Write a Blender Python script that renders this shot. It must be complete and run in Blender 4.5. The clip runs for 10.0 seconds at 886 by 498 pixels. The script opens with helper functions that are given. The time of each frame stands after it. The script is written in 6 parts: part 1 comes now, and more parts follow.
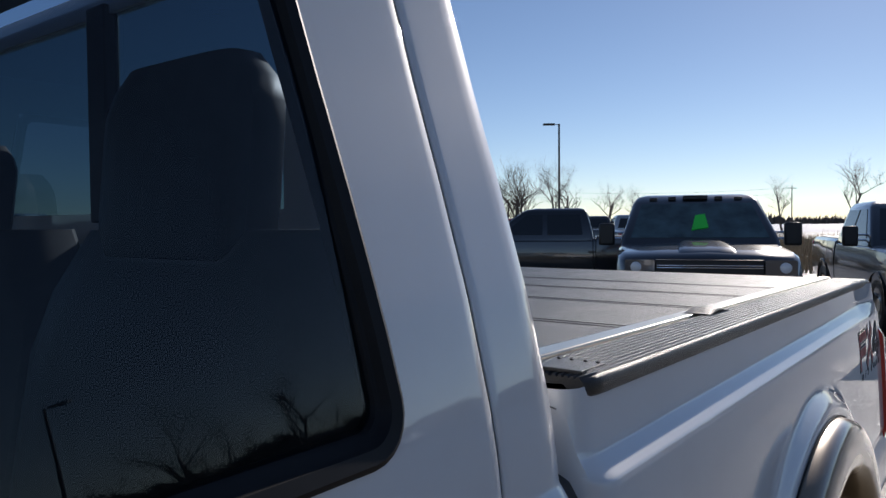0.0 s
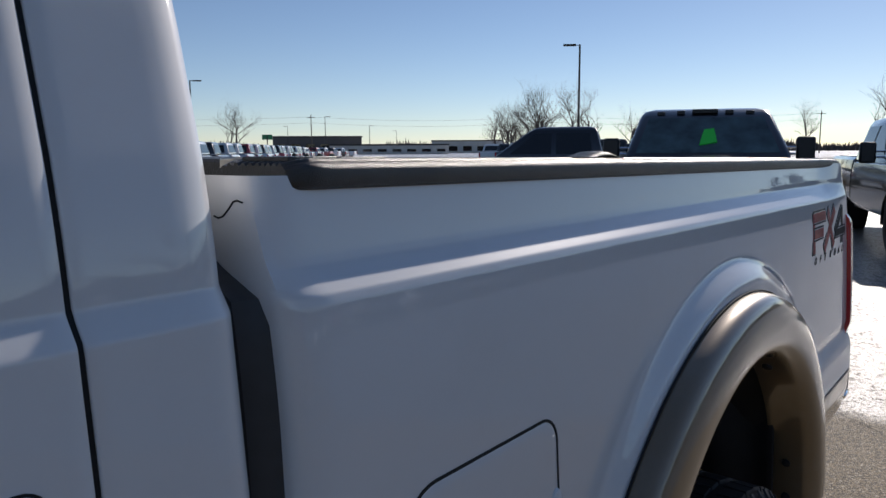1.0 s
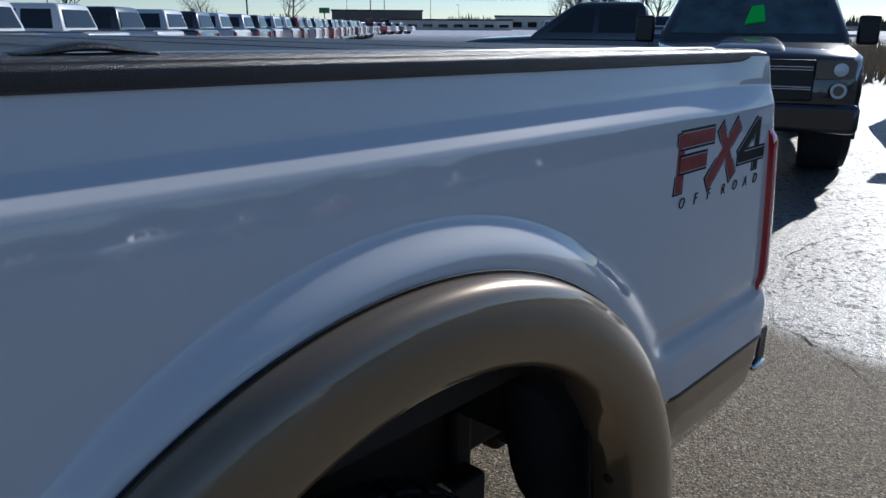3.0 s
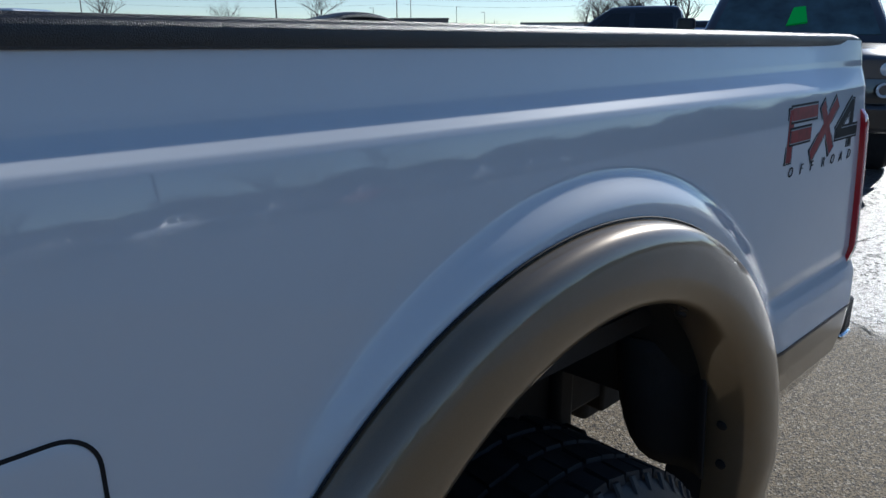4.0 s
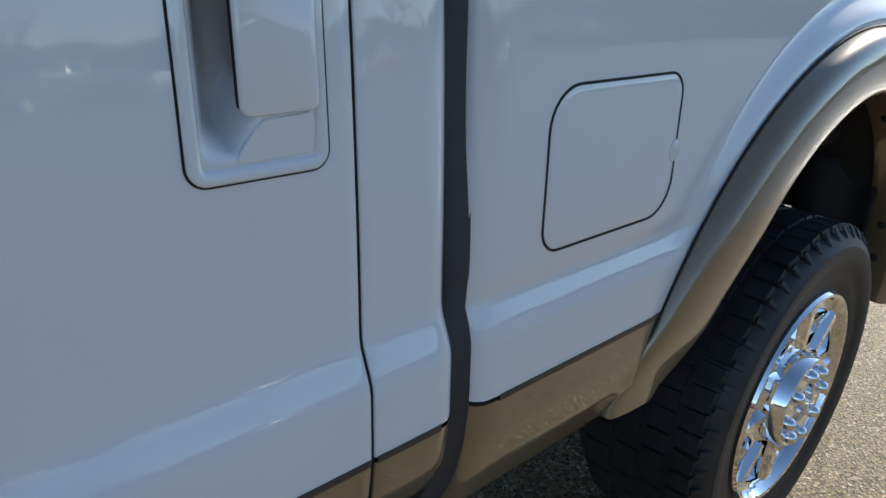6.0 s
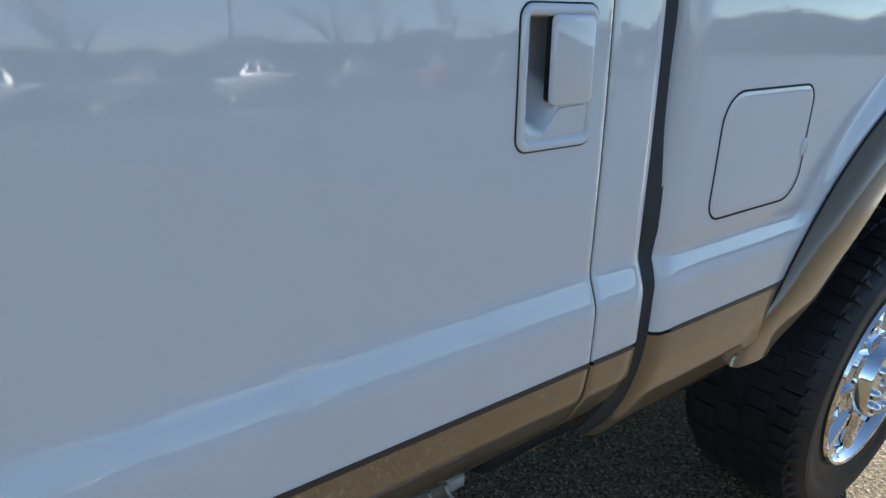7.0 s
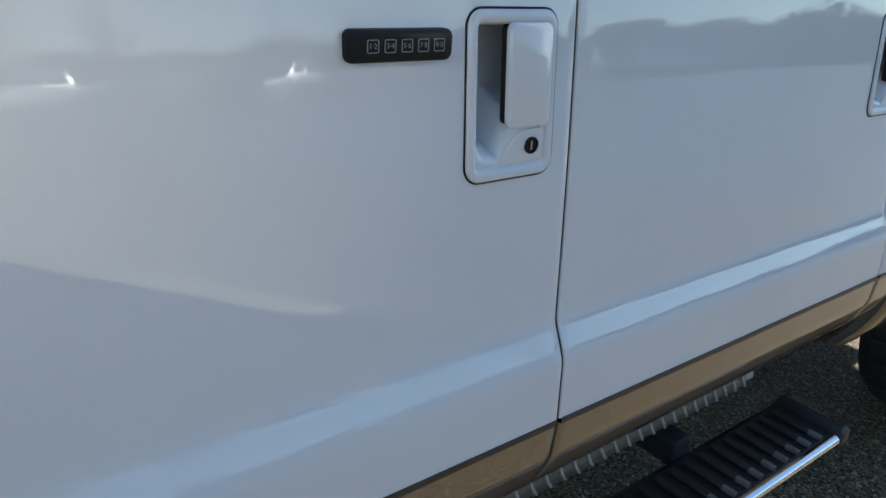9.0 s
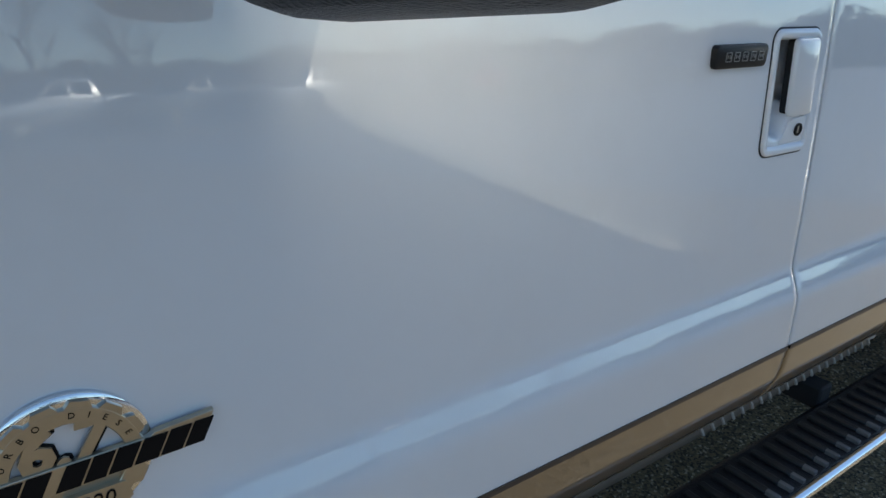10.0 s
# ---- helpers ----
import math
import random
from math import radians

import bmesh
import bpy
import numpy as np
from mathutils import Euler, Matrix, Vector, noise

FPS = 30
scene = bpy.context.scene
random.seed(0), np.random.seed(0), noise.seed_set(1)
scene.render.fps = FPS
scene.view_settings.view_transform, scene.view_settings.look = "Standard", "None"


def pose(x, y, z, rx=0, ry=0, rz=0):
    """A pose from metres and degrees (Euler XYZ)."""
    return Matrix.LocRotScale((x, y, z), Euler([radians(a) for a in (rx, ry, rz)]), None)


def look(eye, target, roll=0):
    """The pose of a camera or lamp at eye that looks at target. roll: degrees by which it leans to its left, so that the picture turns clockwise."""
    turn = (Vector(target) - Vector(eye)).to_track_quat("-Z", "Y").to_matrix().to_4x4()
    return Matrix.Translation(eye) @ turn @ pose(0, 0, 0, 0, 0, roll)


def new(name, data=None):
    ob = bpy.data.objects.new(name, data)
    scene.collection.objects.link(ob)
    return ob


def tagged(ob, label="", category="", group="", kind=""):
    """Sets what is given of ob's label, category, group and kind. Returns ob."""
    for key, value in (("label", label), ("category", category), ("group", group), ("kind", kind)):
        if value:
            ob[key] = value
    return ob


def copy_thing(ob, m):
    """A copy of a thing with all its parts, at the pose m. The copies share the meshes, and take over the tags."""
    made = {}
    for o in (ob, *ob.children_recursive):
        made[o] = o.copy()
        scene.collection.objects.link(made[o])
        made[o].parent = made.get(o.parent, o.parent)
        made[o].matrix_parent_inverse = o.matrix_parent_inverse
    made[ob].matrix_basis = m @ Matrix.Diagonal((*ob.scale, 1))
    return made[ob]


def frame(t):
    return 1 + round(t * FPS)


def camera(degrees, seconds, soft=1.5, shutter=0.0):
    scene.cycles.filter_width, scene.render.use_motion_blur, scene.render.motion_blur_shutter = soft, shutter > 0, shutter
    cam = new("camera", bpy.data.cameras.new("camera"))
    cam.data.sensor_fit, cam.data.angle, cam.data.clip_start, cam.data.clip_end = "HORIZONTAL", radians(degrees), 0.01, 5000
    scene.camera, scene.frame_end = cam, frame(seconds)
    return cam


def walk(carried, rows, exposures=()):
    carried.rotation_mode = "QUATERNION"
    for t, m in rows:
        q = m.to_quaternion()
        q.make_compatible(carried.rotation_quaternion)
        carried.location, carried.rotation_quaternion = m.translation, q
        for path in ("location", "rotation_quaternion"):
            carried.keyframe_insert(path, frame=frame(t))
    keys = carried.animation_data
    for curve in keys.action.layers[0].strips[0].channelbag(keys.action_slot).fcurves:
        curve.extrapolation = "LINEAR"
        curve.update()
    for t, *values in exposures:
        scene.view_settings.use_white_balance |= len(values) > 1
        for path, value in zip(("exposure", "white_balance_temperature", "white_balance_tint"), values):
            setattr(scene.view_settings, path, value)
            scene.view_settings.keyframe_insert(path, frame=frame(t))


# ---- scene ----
cam = camera(62.5, 10.0)
PATH = [
    (0, (-1.657, -0.314, 1.565), (-0.068, 0.899, 1.495), -0.4),
    (0.5, (-1.477, -0.387, 1.467), (0.109, 0.827, 1.382), -0.3),
    (1, (-1.317, -0.425, 1.406), (0.224, 0.821, 1.137), -0.3),
    (1.5, (-1.057, -0.449, 1.402), (0.409, 0.815, 0.898), -0.4),
    (2, (-0.791, -0.510, 1.414), (0.634, 0.783, 0.868), -0.2),
    (2.2, (-0.654, -0.538, 1.420), (0.759, 0.767, 0.873), -0.1),
    (3.3, (-0.502, -0.572, 1.415), (0.864, 0.760, 0.819), 0.1),
    (3.5, (-0.550, -0.572, 1.404), (0.803, 0.778, 0.818), -0.3),
    (4, (-0.752, -0.536, 1.380), (0.587, 0.839, 0.813), -0.2),
    (4.5, (-0.929, -0.526, 1.353), (0.398, 0.860, 0.787), -0.3),
    (5, (-1.113, -0.581, 1.298), (0.188, 0.813, 0.695), -0.1),
    (5.5, (-1.246, -0.583, 1.292), (-0.047, 0.836, 0.551), 2.0),
    (5.8, (-1.388, -0.540, 1.226), (-0.140, 0.838, 0.483), 2.9),
    (6, (-1.490, -0.502, 1.230), (-0.204, 0.826, 0.469), 3.6),
    (6.2, (-1.570, -0.500, 1.241), (-0.294, 0.838, 0.481), 3.8),
    (7.3, (-1.948, -0.576, 1.259), (-0.754, 0.845, 0.514), 4.2),
    (7.5, (-2.026, -0.579, 1.27), (-0.837, 0.842, 0.514), 4.1),
    (8, (-2.2, -0.584, 1.277), (-1.053, 0.86, 0.503), 4.2),
    (8.5, (-2.334, -0.541, 1.251), (-1.182, 0.905, 0.488), 4.0),
    (9, (-2.509, -0.513, 1.257), (-1.359, 0.938, 0.503), 3.7),
    (9.5, (-2.772, -0.502, 1.276), (-1.617, 0.942, 0.514), 3.7),
    (10, (-2.958, -0.486, 1.274), (-1.819, 0.980, 0.527), 3.2),
]
walk(cam, [(t, look(eye, target, roll)) for t, eye, target, roll in PATH],
     [(0, -0.18, 6420, 15), (1, -0.22, 6450, 15), (1.5, -0.26, 6150, 13), (2, -0.27, 6000, 11), (3.5, -0.12, 5720, 9), (4.3, 0.03, 5800, 7), (5.0, 0.38, 6200, 6), (5.5, 0.74, 6550, 6), (6.2, 1.04, 6650, 6), (7.3, 1.16, 6640, 5), (8, 1.14, 6640, 5), (9, 1.08, 6640, 5), (10, 1.0, 6620, 5)])

# ---- world, sun, exposure ----
SUN_AZ, SUN_EL = 5.0, 24.5
world = bpy.data.worlds.new("sky")
scene.world = world
world.use_nodes = True
wn = world.node_tree.nodes
sky = wn.new("ShaderNodeTexSky")
sky.sky_type = "NISHITA"
sky.sun_disc = False
sky.sun_elevation = radians(SUN_EL)
sky.sun_rotation = radians(90 - SUN_AZ)
sky.air_density, sky.dust_density, sky.ozone_density = 0.75, 0.05, 2.2
world.node_tree.links.new(sky.outputs[0], wn["Background"].inputs[0])
wn["Background"].inputs[1].default_value = 0.100
sun = new("sun", bpy.data.lights.new("sun", "SUN"))
sun.data.energy, sun.data.angle, sun.data.color = 3.6, radians(0.55), (1.0, 0.93, 0.83)
sa, se = radians(SUN_AZ), radians(SUN_EL)
SUN_DIR = Vector((math.cos(sa) * math.cos(se), math.sin(sa) * math.cos(se), math.sin(se)))
sun.matrix_basis = look(SUN_DIR * 60, (0, 0, 0))


# ---- materials ----
def material(name, colour, rough=0.5, metal=0.0, coat=0.0, spread=0.0, grain=40.0, bump=0.0, bump_scale=200.0, dirt=None,
             dirt_scale=3.0, dirt_amount=0.5, spec=0.5, rough_spread=0.0, coat_rough=0.03):
    m = bpy.data.materials.new(name)
    m.use_nodes = True
    nt = m.node_tree
    n, l = nt.nodes, nt.links
    b = n["Principled BSDF"]
    b.inputs["Base Color"].default_value = (*colour, 1)
    b.inputs["Roughness"].default_value = rough
    b.inputs["Metallic"].default_value = metal
    b.inputs["Coat Weight"].default_value = coat
    b.inputs["Coat Roughness"].default_value = coat_rough
    b.inputs["Coat IOR"].default_value = 1.75
    b.inputs["Specular IOR Level"].default_value = spec
    tc = n.new("ShaderNodeTexCoord")
    last = None
    if spread:
        t = n.new("ShaderNodeTexNoise")
        t.inputs["Scale"].default_value = grain
        t.inputs["Detail"].default_value = 5
        l.new(tc.outputs["Object"], t.inputs["Vector"])
        r = n.new("ShaderNodeMapRange")
        r.inputs["From Min"].default_value, r.inputs["From Max"].default_value = 0.3, 0.7
        r.inputs["To Min"].default_value, r.inputs["To Max"].default_value = 1 - spread, 1 + spread
        l.new(t.outputs[0], r.inputs[0])
        mul = n.new("ShaderNodeVectorMath")
        mul.operation = "SCALE"
        mul.inputs[0].default_value = colour
        l.new(r.outputs[0], mul.inputs["Scale"])
        last = mul.outputs[0]
        if rough_spread:
            r2 = n.new("ShaderNodeMapRange")
            r2.inputs["From Min"].default_value, r2.inputs["From Max"].default_value = 0.3, 0.7
            r2.inputs["To Min"].default_value, r2.inputs["To Max"].default_value = rough - rough_spread, rough + rough_spread
            l.new(t.outputs[0], r2.inputs[0])
            l.new(r2.outputs[0], b.inputs["Roughness"])
    if dirt:
        t = n.new("ShaderNodeTexNoise")
        t.inputs["Scale"].default_value = dirt_scale
        t.inputs["Detail"].default_value = 8
        t.inputs["Roughness"].default_value = 0.65
        l.new(tc.outputs["Object"], t.inputs["Vector"])
        r = n.new("ShaderNodeMapRange")
        r.inputs["From Min"].default_value, r.inputs["From Max"].default_value = 0.5, 0.72
        r.inputs["To Max"].default_value = dirt_amount
        l.new(t.outputs[0], r.inputs[0])
        mix = n.new("ShaderNodeMix")
        mix.data_type = "RGBA"
        mix.inputs["A"].default_value = (*colour, 1)
        mix.inputs["B"].default_value = (*dirt, 1)
        l.new(r.outputs[0], mix.inputs["Factor"])
        if last:
            l.new(last, mix.inputs["A"])
        last = mix.outputs["Result"]
    if last:
        l.new(last, b.inputs["Base Color"])
    if bump:
        t = n.new("ShaderNodeTexNoise")
        t.inputs["Scale"].default_value = bump_scale
        t.inputs["Detail"].default_value = 3
        l.new(tc.outputs["Object"], t.inputs["Vector"])
        bp = n.new("ShaderNodeBump")
        bp.inputs["Strength"].default_value = bump
        bp.inputs["Distance"].default_value = 0.002
        l.new(t.outputs[0], bp.inputs["Height"])
        l.new(bp.outputs[0], b.inputs["Normal"])
    return m


def glass(name, tint, gloss_rough=0.0):
    """Tinted pane: see-through by its tint, mirror-like by Fresnel."""
    m = bpy.data.materials.new(name)
    m.use_nodes = True
    n, l = m.node_tree.nodes, m.node_tree.links
    n.clear()
    out = n.new("ShaderNodeOutputMaterial")
    tr = n.new("ShaderNodeBsdfTransparent")
    tr.inputs[0].default_value = (*tint, 1)
    gl = n.new("ShaderNodeBsdfGlossy")
    gl.inputs["Roughness"].default_value = gloss_rough
    fr = n.new("ShaderNodeFresnel")
    fr.inputs[0].default_value = 1.52
    mx = n.new("ShaderNodeMixShader")
    l.new(fr.outputs[0], mx.inputs[0])
    l.new(tr.outputs[0], mx.inputs[1])
    l.new(gl.outputs[0], mx.inputs[2])
    l.new(mx.outputs[0], out.inputs[0])
    return m


WHITE = material("white_paint", (0.77, 0.78, 0.785), 0.5, coat=1.0, spread=0.012, grain=4, dirt=(0.52, 0.50, 0.47), dirt_scale=5, dirt_amount=0.10, spec=0.15, coat_rough=0.025)
TAN = material("tan_paint", (0.240, 0.173, 0.100), 0.34, metal=0.35, coat=1.0, spread=0.06, grain=900, dirt=(0.36, 0.33, 0.29), dirt_scale=9, dirt_amount=0.15, coat_rough=0.022)
BLACK_PLASTIC = material("black_plastic", (0.018, 0.018, 0.019), 0.42, spread=0.2, grain=60, bump=0.9, bump_scale=420, spec=0.5)
RAIL = material("rail_plastic", (0.018, 0.017, 0.016), 0.34, spread=0.25, grain=300, bump=0.55, bump_scale=800, spec=0.8, dirt=(0.30, 0.26, 0.20), dirt_scale=4, dirt_amount=0.10)
RUBBER = material("black_rubber", (0.010, 0.010, 0.011), 0.5, spread=0.2, grain=30, spec=0.25)
TYRE = material("tyre_rubber", (0.016, 0.016, 0.017), 0.55, spread=0.25, grain=25, dirt=(0.08, 0.076, 0.07), dirt_scale=6, dirt_amount=0.28, bump=0.3, bump_scale=300)
CHROME = material("chrome", (0.86, 0.87, 0.88), 0.05, metal=1.0, spread=0.02, grain=12)
SATIN = material("satin_metal", (0.62, 0.58, 0.50), 0.32, metal=1.0, spread=0.04, grain=60)
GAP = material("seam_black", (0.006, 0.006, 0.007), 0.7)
STRIPE = material("dark_pinstripe", (0.05, 0.04, 0.035), 0.4)
LINER = material("liner_black", (0.014, 0.014, 0.015), 0.75, spread=0.2, grain=20, bump=0.5, bump_scale=150)
VINYL = material("cover_vinyl", (0.050, 0.049, 0.048), 0.42, spread=0.25, grain=220, bump=1.0, bump_scale=500, dirt=(0.20, 0.19, 0.17), dirt_scale=4, dirt_amount=0.4)
PRIVACY = glass("privacy_glass", (0.42, 0.54, 0.66))
REAR_GLASS = glass("rear_cab_glass", (0.085, 0.135, 0.155))
CLEAR = glass("clear_glass", (0.55, 0.60, 0.60))
DARK_GLASS = material("dark_glass", (0.01, 0.012, 0.014), 0.03, spec=0.6)
SEAT = material("seat_leather", (0.030, 0.030, 0.033), 0.5, spread=0.15, grain=40)
TRIM_IN = material("cabin_trim", (0.05, 0.05, 0.05), 0.7, spread=0.1, grain=30)
RED_LENS = material("red_lens", (0.55, 0.012, 0.02), 0.12, coat=1.0)
DECAL_RED = material("decal_red", (0.33, 0.022, 0.022), 0.4, spec=0.2, spread=0.25, grain=60)
DECAL_BLACK = material("decal_black", (0.007, 0.007, 0.008), 0.5, spec=0.1)
DECAL_GREY = material("decal_grey", (0.42, 0.43, 0.44), 0.45, spec=0.15)
KEY_FACE = material("keypad_print", (0.24, 0.245, 0.25), 0.4)
RIB = material("rib_plastic", (0.42, 0.39, 0.35), 0.35, spread=0.1, grain=50, coat=0.4)
MIRROR = material("mirror_glass", (0.9, 0.9, 0.9), 0.0, metal=1.0)


# ---- mesh tools ----
def basis(o):
    """World matrix of an object whose parents all carry plain poses."""
    m = o.matrix_basis.copy()
    while o.parent:
        m = o.parent.matrix_basis @ o.matrix_parent_inverse @ m
        o = o.parent
    return m


def part(name, bm, mat, parent=None, label="", smooth=True, bevel=0.0):
    me = bpy.data.meshes.new(name)
    if isinstance(bm, tuple):
        me.from_pydata(bm[0], [], bm[1])
    else:
        bmesh.ops.recalc_face_normals(bm, faces=bm.faces)
        bm.to_mesh(me)
        bm.free()
    me.materials.append(mat)
    if smooth:
        me.polygons.foreach_set("use_smooth", [True] * len(me.polygons))
        me.set_sharp_from_angle(angle=radians(38))
    ob = new(name, me)
    if parent:
        ob.parent = parent
        ob.matrix_parent_inverse = basis(parent).inverted()
    if label:
        ob["label"] = label
    if bevel:
        mod = ob.modifiers.new("edge", "BEVEL")
        mod.width, mod.segments, mod.limit_method, mod.angle_limit = bevel, 2, "ANGLE", radians(40)
    return ob


def thing(name, x, y, z, label, category, group="", rz=0.0):
    o = new(name)
    o.empty_display_size = 0.1
    o.matrix_basis = pose(x, y, z, 0, 0, rz)
    return tagged(o, label, category, group)


def add_box(bm, x0, x1, y0, y1, z0, z1, m=None):
    vs = [bm.verts.new((x, y, z)) for x in (x0, x1) for y in (y0, y1) for z in (z0, z1)]
    for f in ((0, 1, 3, 2), (4, 6, 7, 5), (0, 4, 5, 1), (2, 3, 7, 6), (0, 2, 6, 4), (1, 5, 7, 3)):
        bm.faces.new([vs[i] for i in f])
    if m is not None:
        for v in vs:
            v.co = m @ v.co
    return vs


def box(x0, x1, y0, y1, z0, z1, m=None):
    bm = bmesh.new()
    add_box(bm, x0, x1, y0, y1, z0, z1, m)
    return bm


def add_grid(bm, rows, closed_u=False, closed_v=False, keep=None):
    """Faces over a grid of points rows[i][j]; keep(i, j) may leave cells out."""
    vs = [[bm.verts.new(p) for p in r] for r in rows]
    nu, nv = len(vs), len(vs[0])
    for i in range(nu if closed_u else nu - 1):
        for j in range(nv if closed_v else nv - 1):
            if keep is None or keep(i, j):
                a, b = (i + 1) % nu, (j + 1) % nv
                bm.faces.new((vs[i][j], vs[a][j], vs[a][b], vs[i][b]))
    loose = [v for r in vs for v in r if not v.link_faces]
    for v in loose:
        bm.verts.remove(v)
    return vs


def add_tube(bm, pts, radii, sides=8, cap=True):
    pts = [Vector(p) for p in pts]
    rows = []
    up = Vector((0.12, 0.31, 0.94))
    for i, p in enumerate(pts):
        d = (pts[min(i + 1, len(pts) - 1)] - pts[max(i - 1, 0)]).normalized()
        a = d.cross(up)
        if a.length < 1e-3:
            a = d.cross(Vector((1, 0, 0)))
        a.normalize()
        b = d.cross(a)
        r = radii[i] if isinstance(radii, (list, tuple)) else radii
        rows.append([p + (a * math.cos(k * 2 * math.pi / sides) + b * math.sin(k * 2 * math.pi / sides)) * r for k in range(sides)])
    vs = add_grid(bm, rows, closed_v=True)
    if cap:
        bm.faces.new(vs[0])
        bm.faces.new(list(reversed(vs[-1])))


def add_lathe(bm, section, centre, axis="y", n=64, a0=0.0, a1=360.0):
    """Turn a section of (radius, along) about the y axis through centre."""
    full = abs(a1 - a0) > 359.9
    rows = []
    steps = n if full else n + 1
    for k in range(steps):
        a = radians(a0 + (a1 - a0) * k / n)
        rows.append([(centre[0] + r * math.cos(a), centre[1] + y, centre[2] + r * math.sin(a)) for r, y in section])
    return add_grid(bm, rows, closed_u=full)


def add_prism(bm, outline, y0, y1, flip=None):
    """Extrude an outline of (x, z) from y0 to y1."""
    a = [bm.verts.new((x, y0, z)) for x, z in outline]
    b = [bm.verts.new((x, y1, z)) for x, z in outline]
    bm.faces.new(a)
    bm.faces.new(list(reversed(b)))
    k = len(a)
    for i in range(k):
        bm.faces.new((a[i], b[i], b[(i + 1) % k], a[(i + 1) % k]))


def rounded(x0, x1, z0, z1, r, n=6, shear=0.0):
    """Outline of a rounded rectangle in (x, z); r: one radius or four (bl, br, tr, tl)."""
    rs = r if isinstance(r, (list, tuple)) else [r] * 4
    out = []
    for (cx, cz, a), q in zip(((x0, z0, 180), (x1, z0, 270), (x1, z1, 0), (x0, z1, 90)), rs):
        ox = cx + q * (1 if cx == x0 else -1)
        oz = cz + q * (1 if cz == z0 else -1)
        for k in range(n + 1):
            t = radians(a + 90 * k / n)
            out.append((ox + q * math.cos(t) + shear * (oz - z0), oz + q * math.sin(t)))
    return out


def add_sweep(bm, path, section, closed=False):
    """Sweep a section of (out, y) along a path of (x, z) with outward normals in the plane."""
    rows = []
    k = len(path)
    for i, (x, z) in enumerate(path):
        if closed:
            p, q = path[i - 1], path[(i + 1) % k]
        else:
            p, q = path[max(i - 1, 0)], path[min(i + 1, k - 1)]
        dx, dz = q[0] - p[0], q[1] - p[1]
        s = math.hypot(dx, dz) or 1
        nx, nz = dz / s, -dx / s
        rows.append([(x + nx * o, y, z + nz * o) for o, y in section])
    return add_grid(bm, rows, closed_u=closed)


def text_mesh(body, size, mat, parent, name, m, depth=0.0006, shear=0.0, label="", spacing=1.0, fat=0.0):
    cu = bpy.data.curves.new(name, "FONT")
    cu.body, cu.size, cu.extrude, cu.shear, cu.space_character = body, size, depth, shear, spacing
    cu.align_x, cu.align_y = "CENTER", "CENTER"
    cu.resolution_u = 2
    cu.offset = fat
    tmp = bpy.data.objects.new(name, cu)
    scene.collection.objects.link(tmp)
    me = bpy.data.meshes.new_from_object(tmp.evaluated_get(bpy.context.evaluated_depsgraph_get()))
    bpy.data.objects.remove(tmp)
    me.transform(m)
    me.materials.clear()
    me.materials.append(mat)
    ob = new(name, me)
    ob.parent = parent
    ob.matrix_parent_inverse = basis(parent).inverted()
    if label:
        ob["label"] = label
    return ob


# ---- the white pickup ----
GROUND = -0.015
WIDTH = 2.0          # from one body side to the other


def profile(points, sigma=0.004):
    zs = np.arange(0.40, 2.06, 0.001)
    p = sorted(points)
    ys = np.interp(zs, [a for a, _ in p], [b for _, b in p])
    k = np.exp(-0.5 * (np.arange(-20, 21) * 0.001 / sigma) ** 2)
    ys = np.convolve(np.pad(ys, 20, mode="edge"), k / k.sum(), mode="valid")
    return lambda z: float(np.interp(z, zs, ys))


def barrel(y0, slope, bend, z0, z1, step=0.02):
    """Points of a gently convex panel from z0 up to z1."""
    return [(z0 + step * i, y0 + slope * step * i + bend * (step * i) ** 2) for i in range(int((z1 - z0) / step) + 1)]


CAB_POINTS = ([(2.02, 0.36), (1.99, 0.28), (1.96, 0.228), (1.92, 0.198), (1.86, 0.176), (1.80, 0.158), (1.70, 0.128), (1.60, 0.096), (1.50, 0.066),
               (1.40, 0.0415), (1.36, 0.0345), (1.33, 0.0305), (1.307, 0.0280), (1.2885, 0.0150)] + barrel(-0.0165, 0.055, 0.07, 0.90, 1.26) +
              [(0.878, -0.018), (0.850, -0.031), (0.835, -0.037), (0.755, -0.041), (0.70, -0.037), (0.66, -0.020), (0.62, 0.008), (0.58, 0.045), (0.54, 0.082), (0.50, 0.117), (0.46, 0.150)])
CAB_SOFT, CAB_CRISP = profile(CAB_POINTS, 0.004), profile(CAB_POINTS, 0.0014)
CREASE = [1.280 + 0.0016 * k for k in range(22)]


def CAB(z):
    return CAB_CRISP(z) if 1.2 < z < 1.345 else CAB_SOFT(z)


def crowned(y, slopes, step=0.005):
    """Points of a panel whose lean grows with height, from (z, slope) pairs."""
    z, top = slopes[0][0], slopes[-1][0]
    out = [(z, y)]
    while z < top - 1e-6:
        y += step * float(np.interp(z + step / 2, [a for a, _ in slopes], [b for _, b in slopes]))
        z += step
        out.append((z, y))
    return out


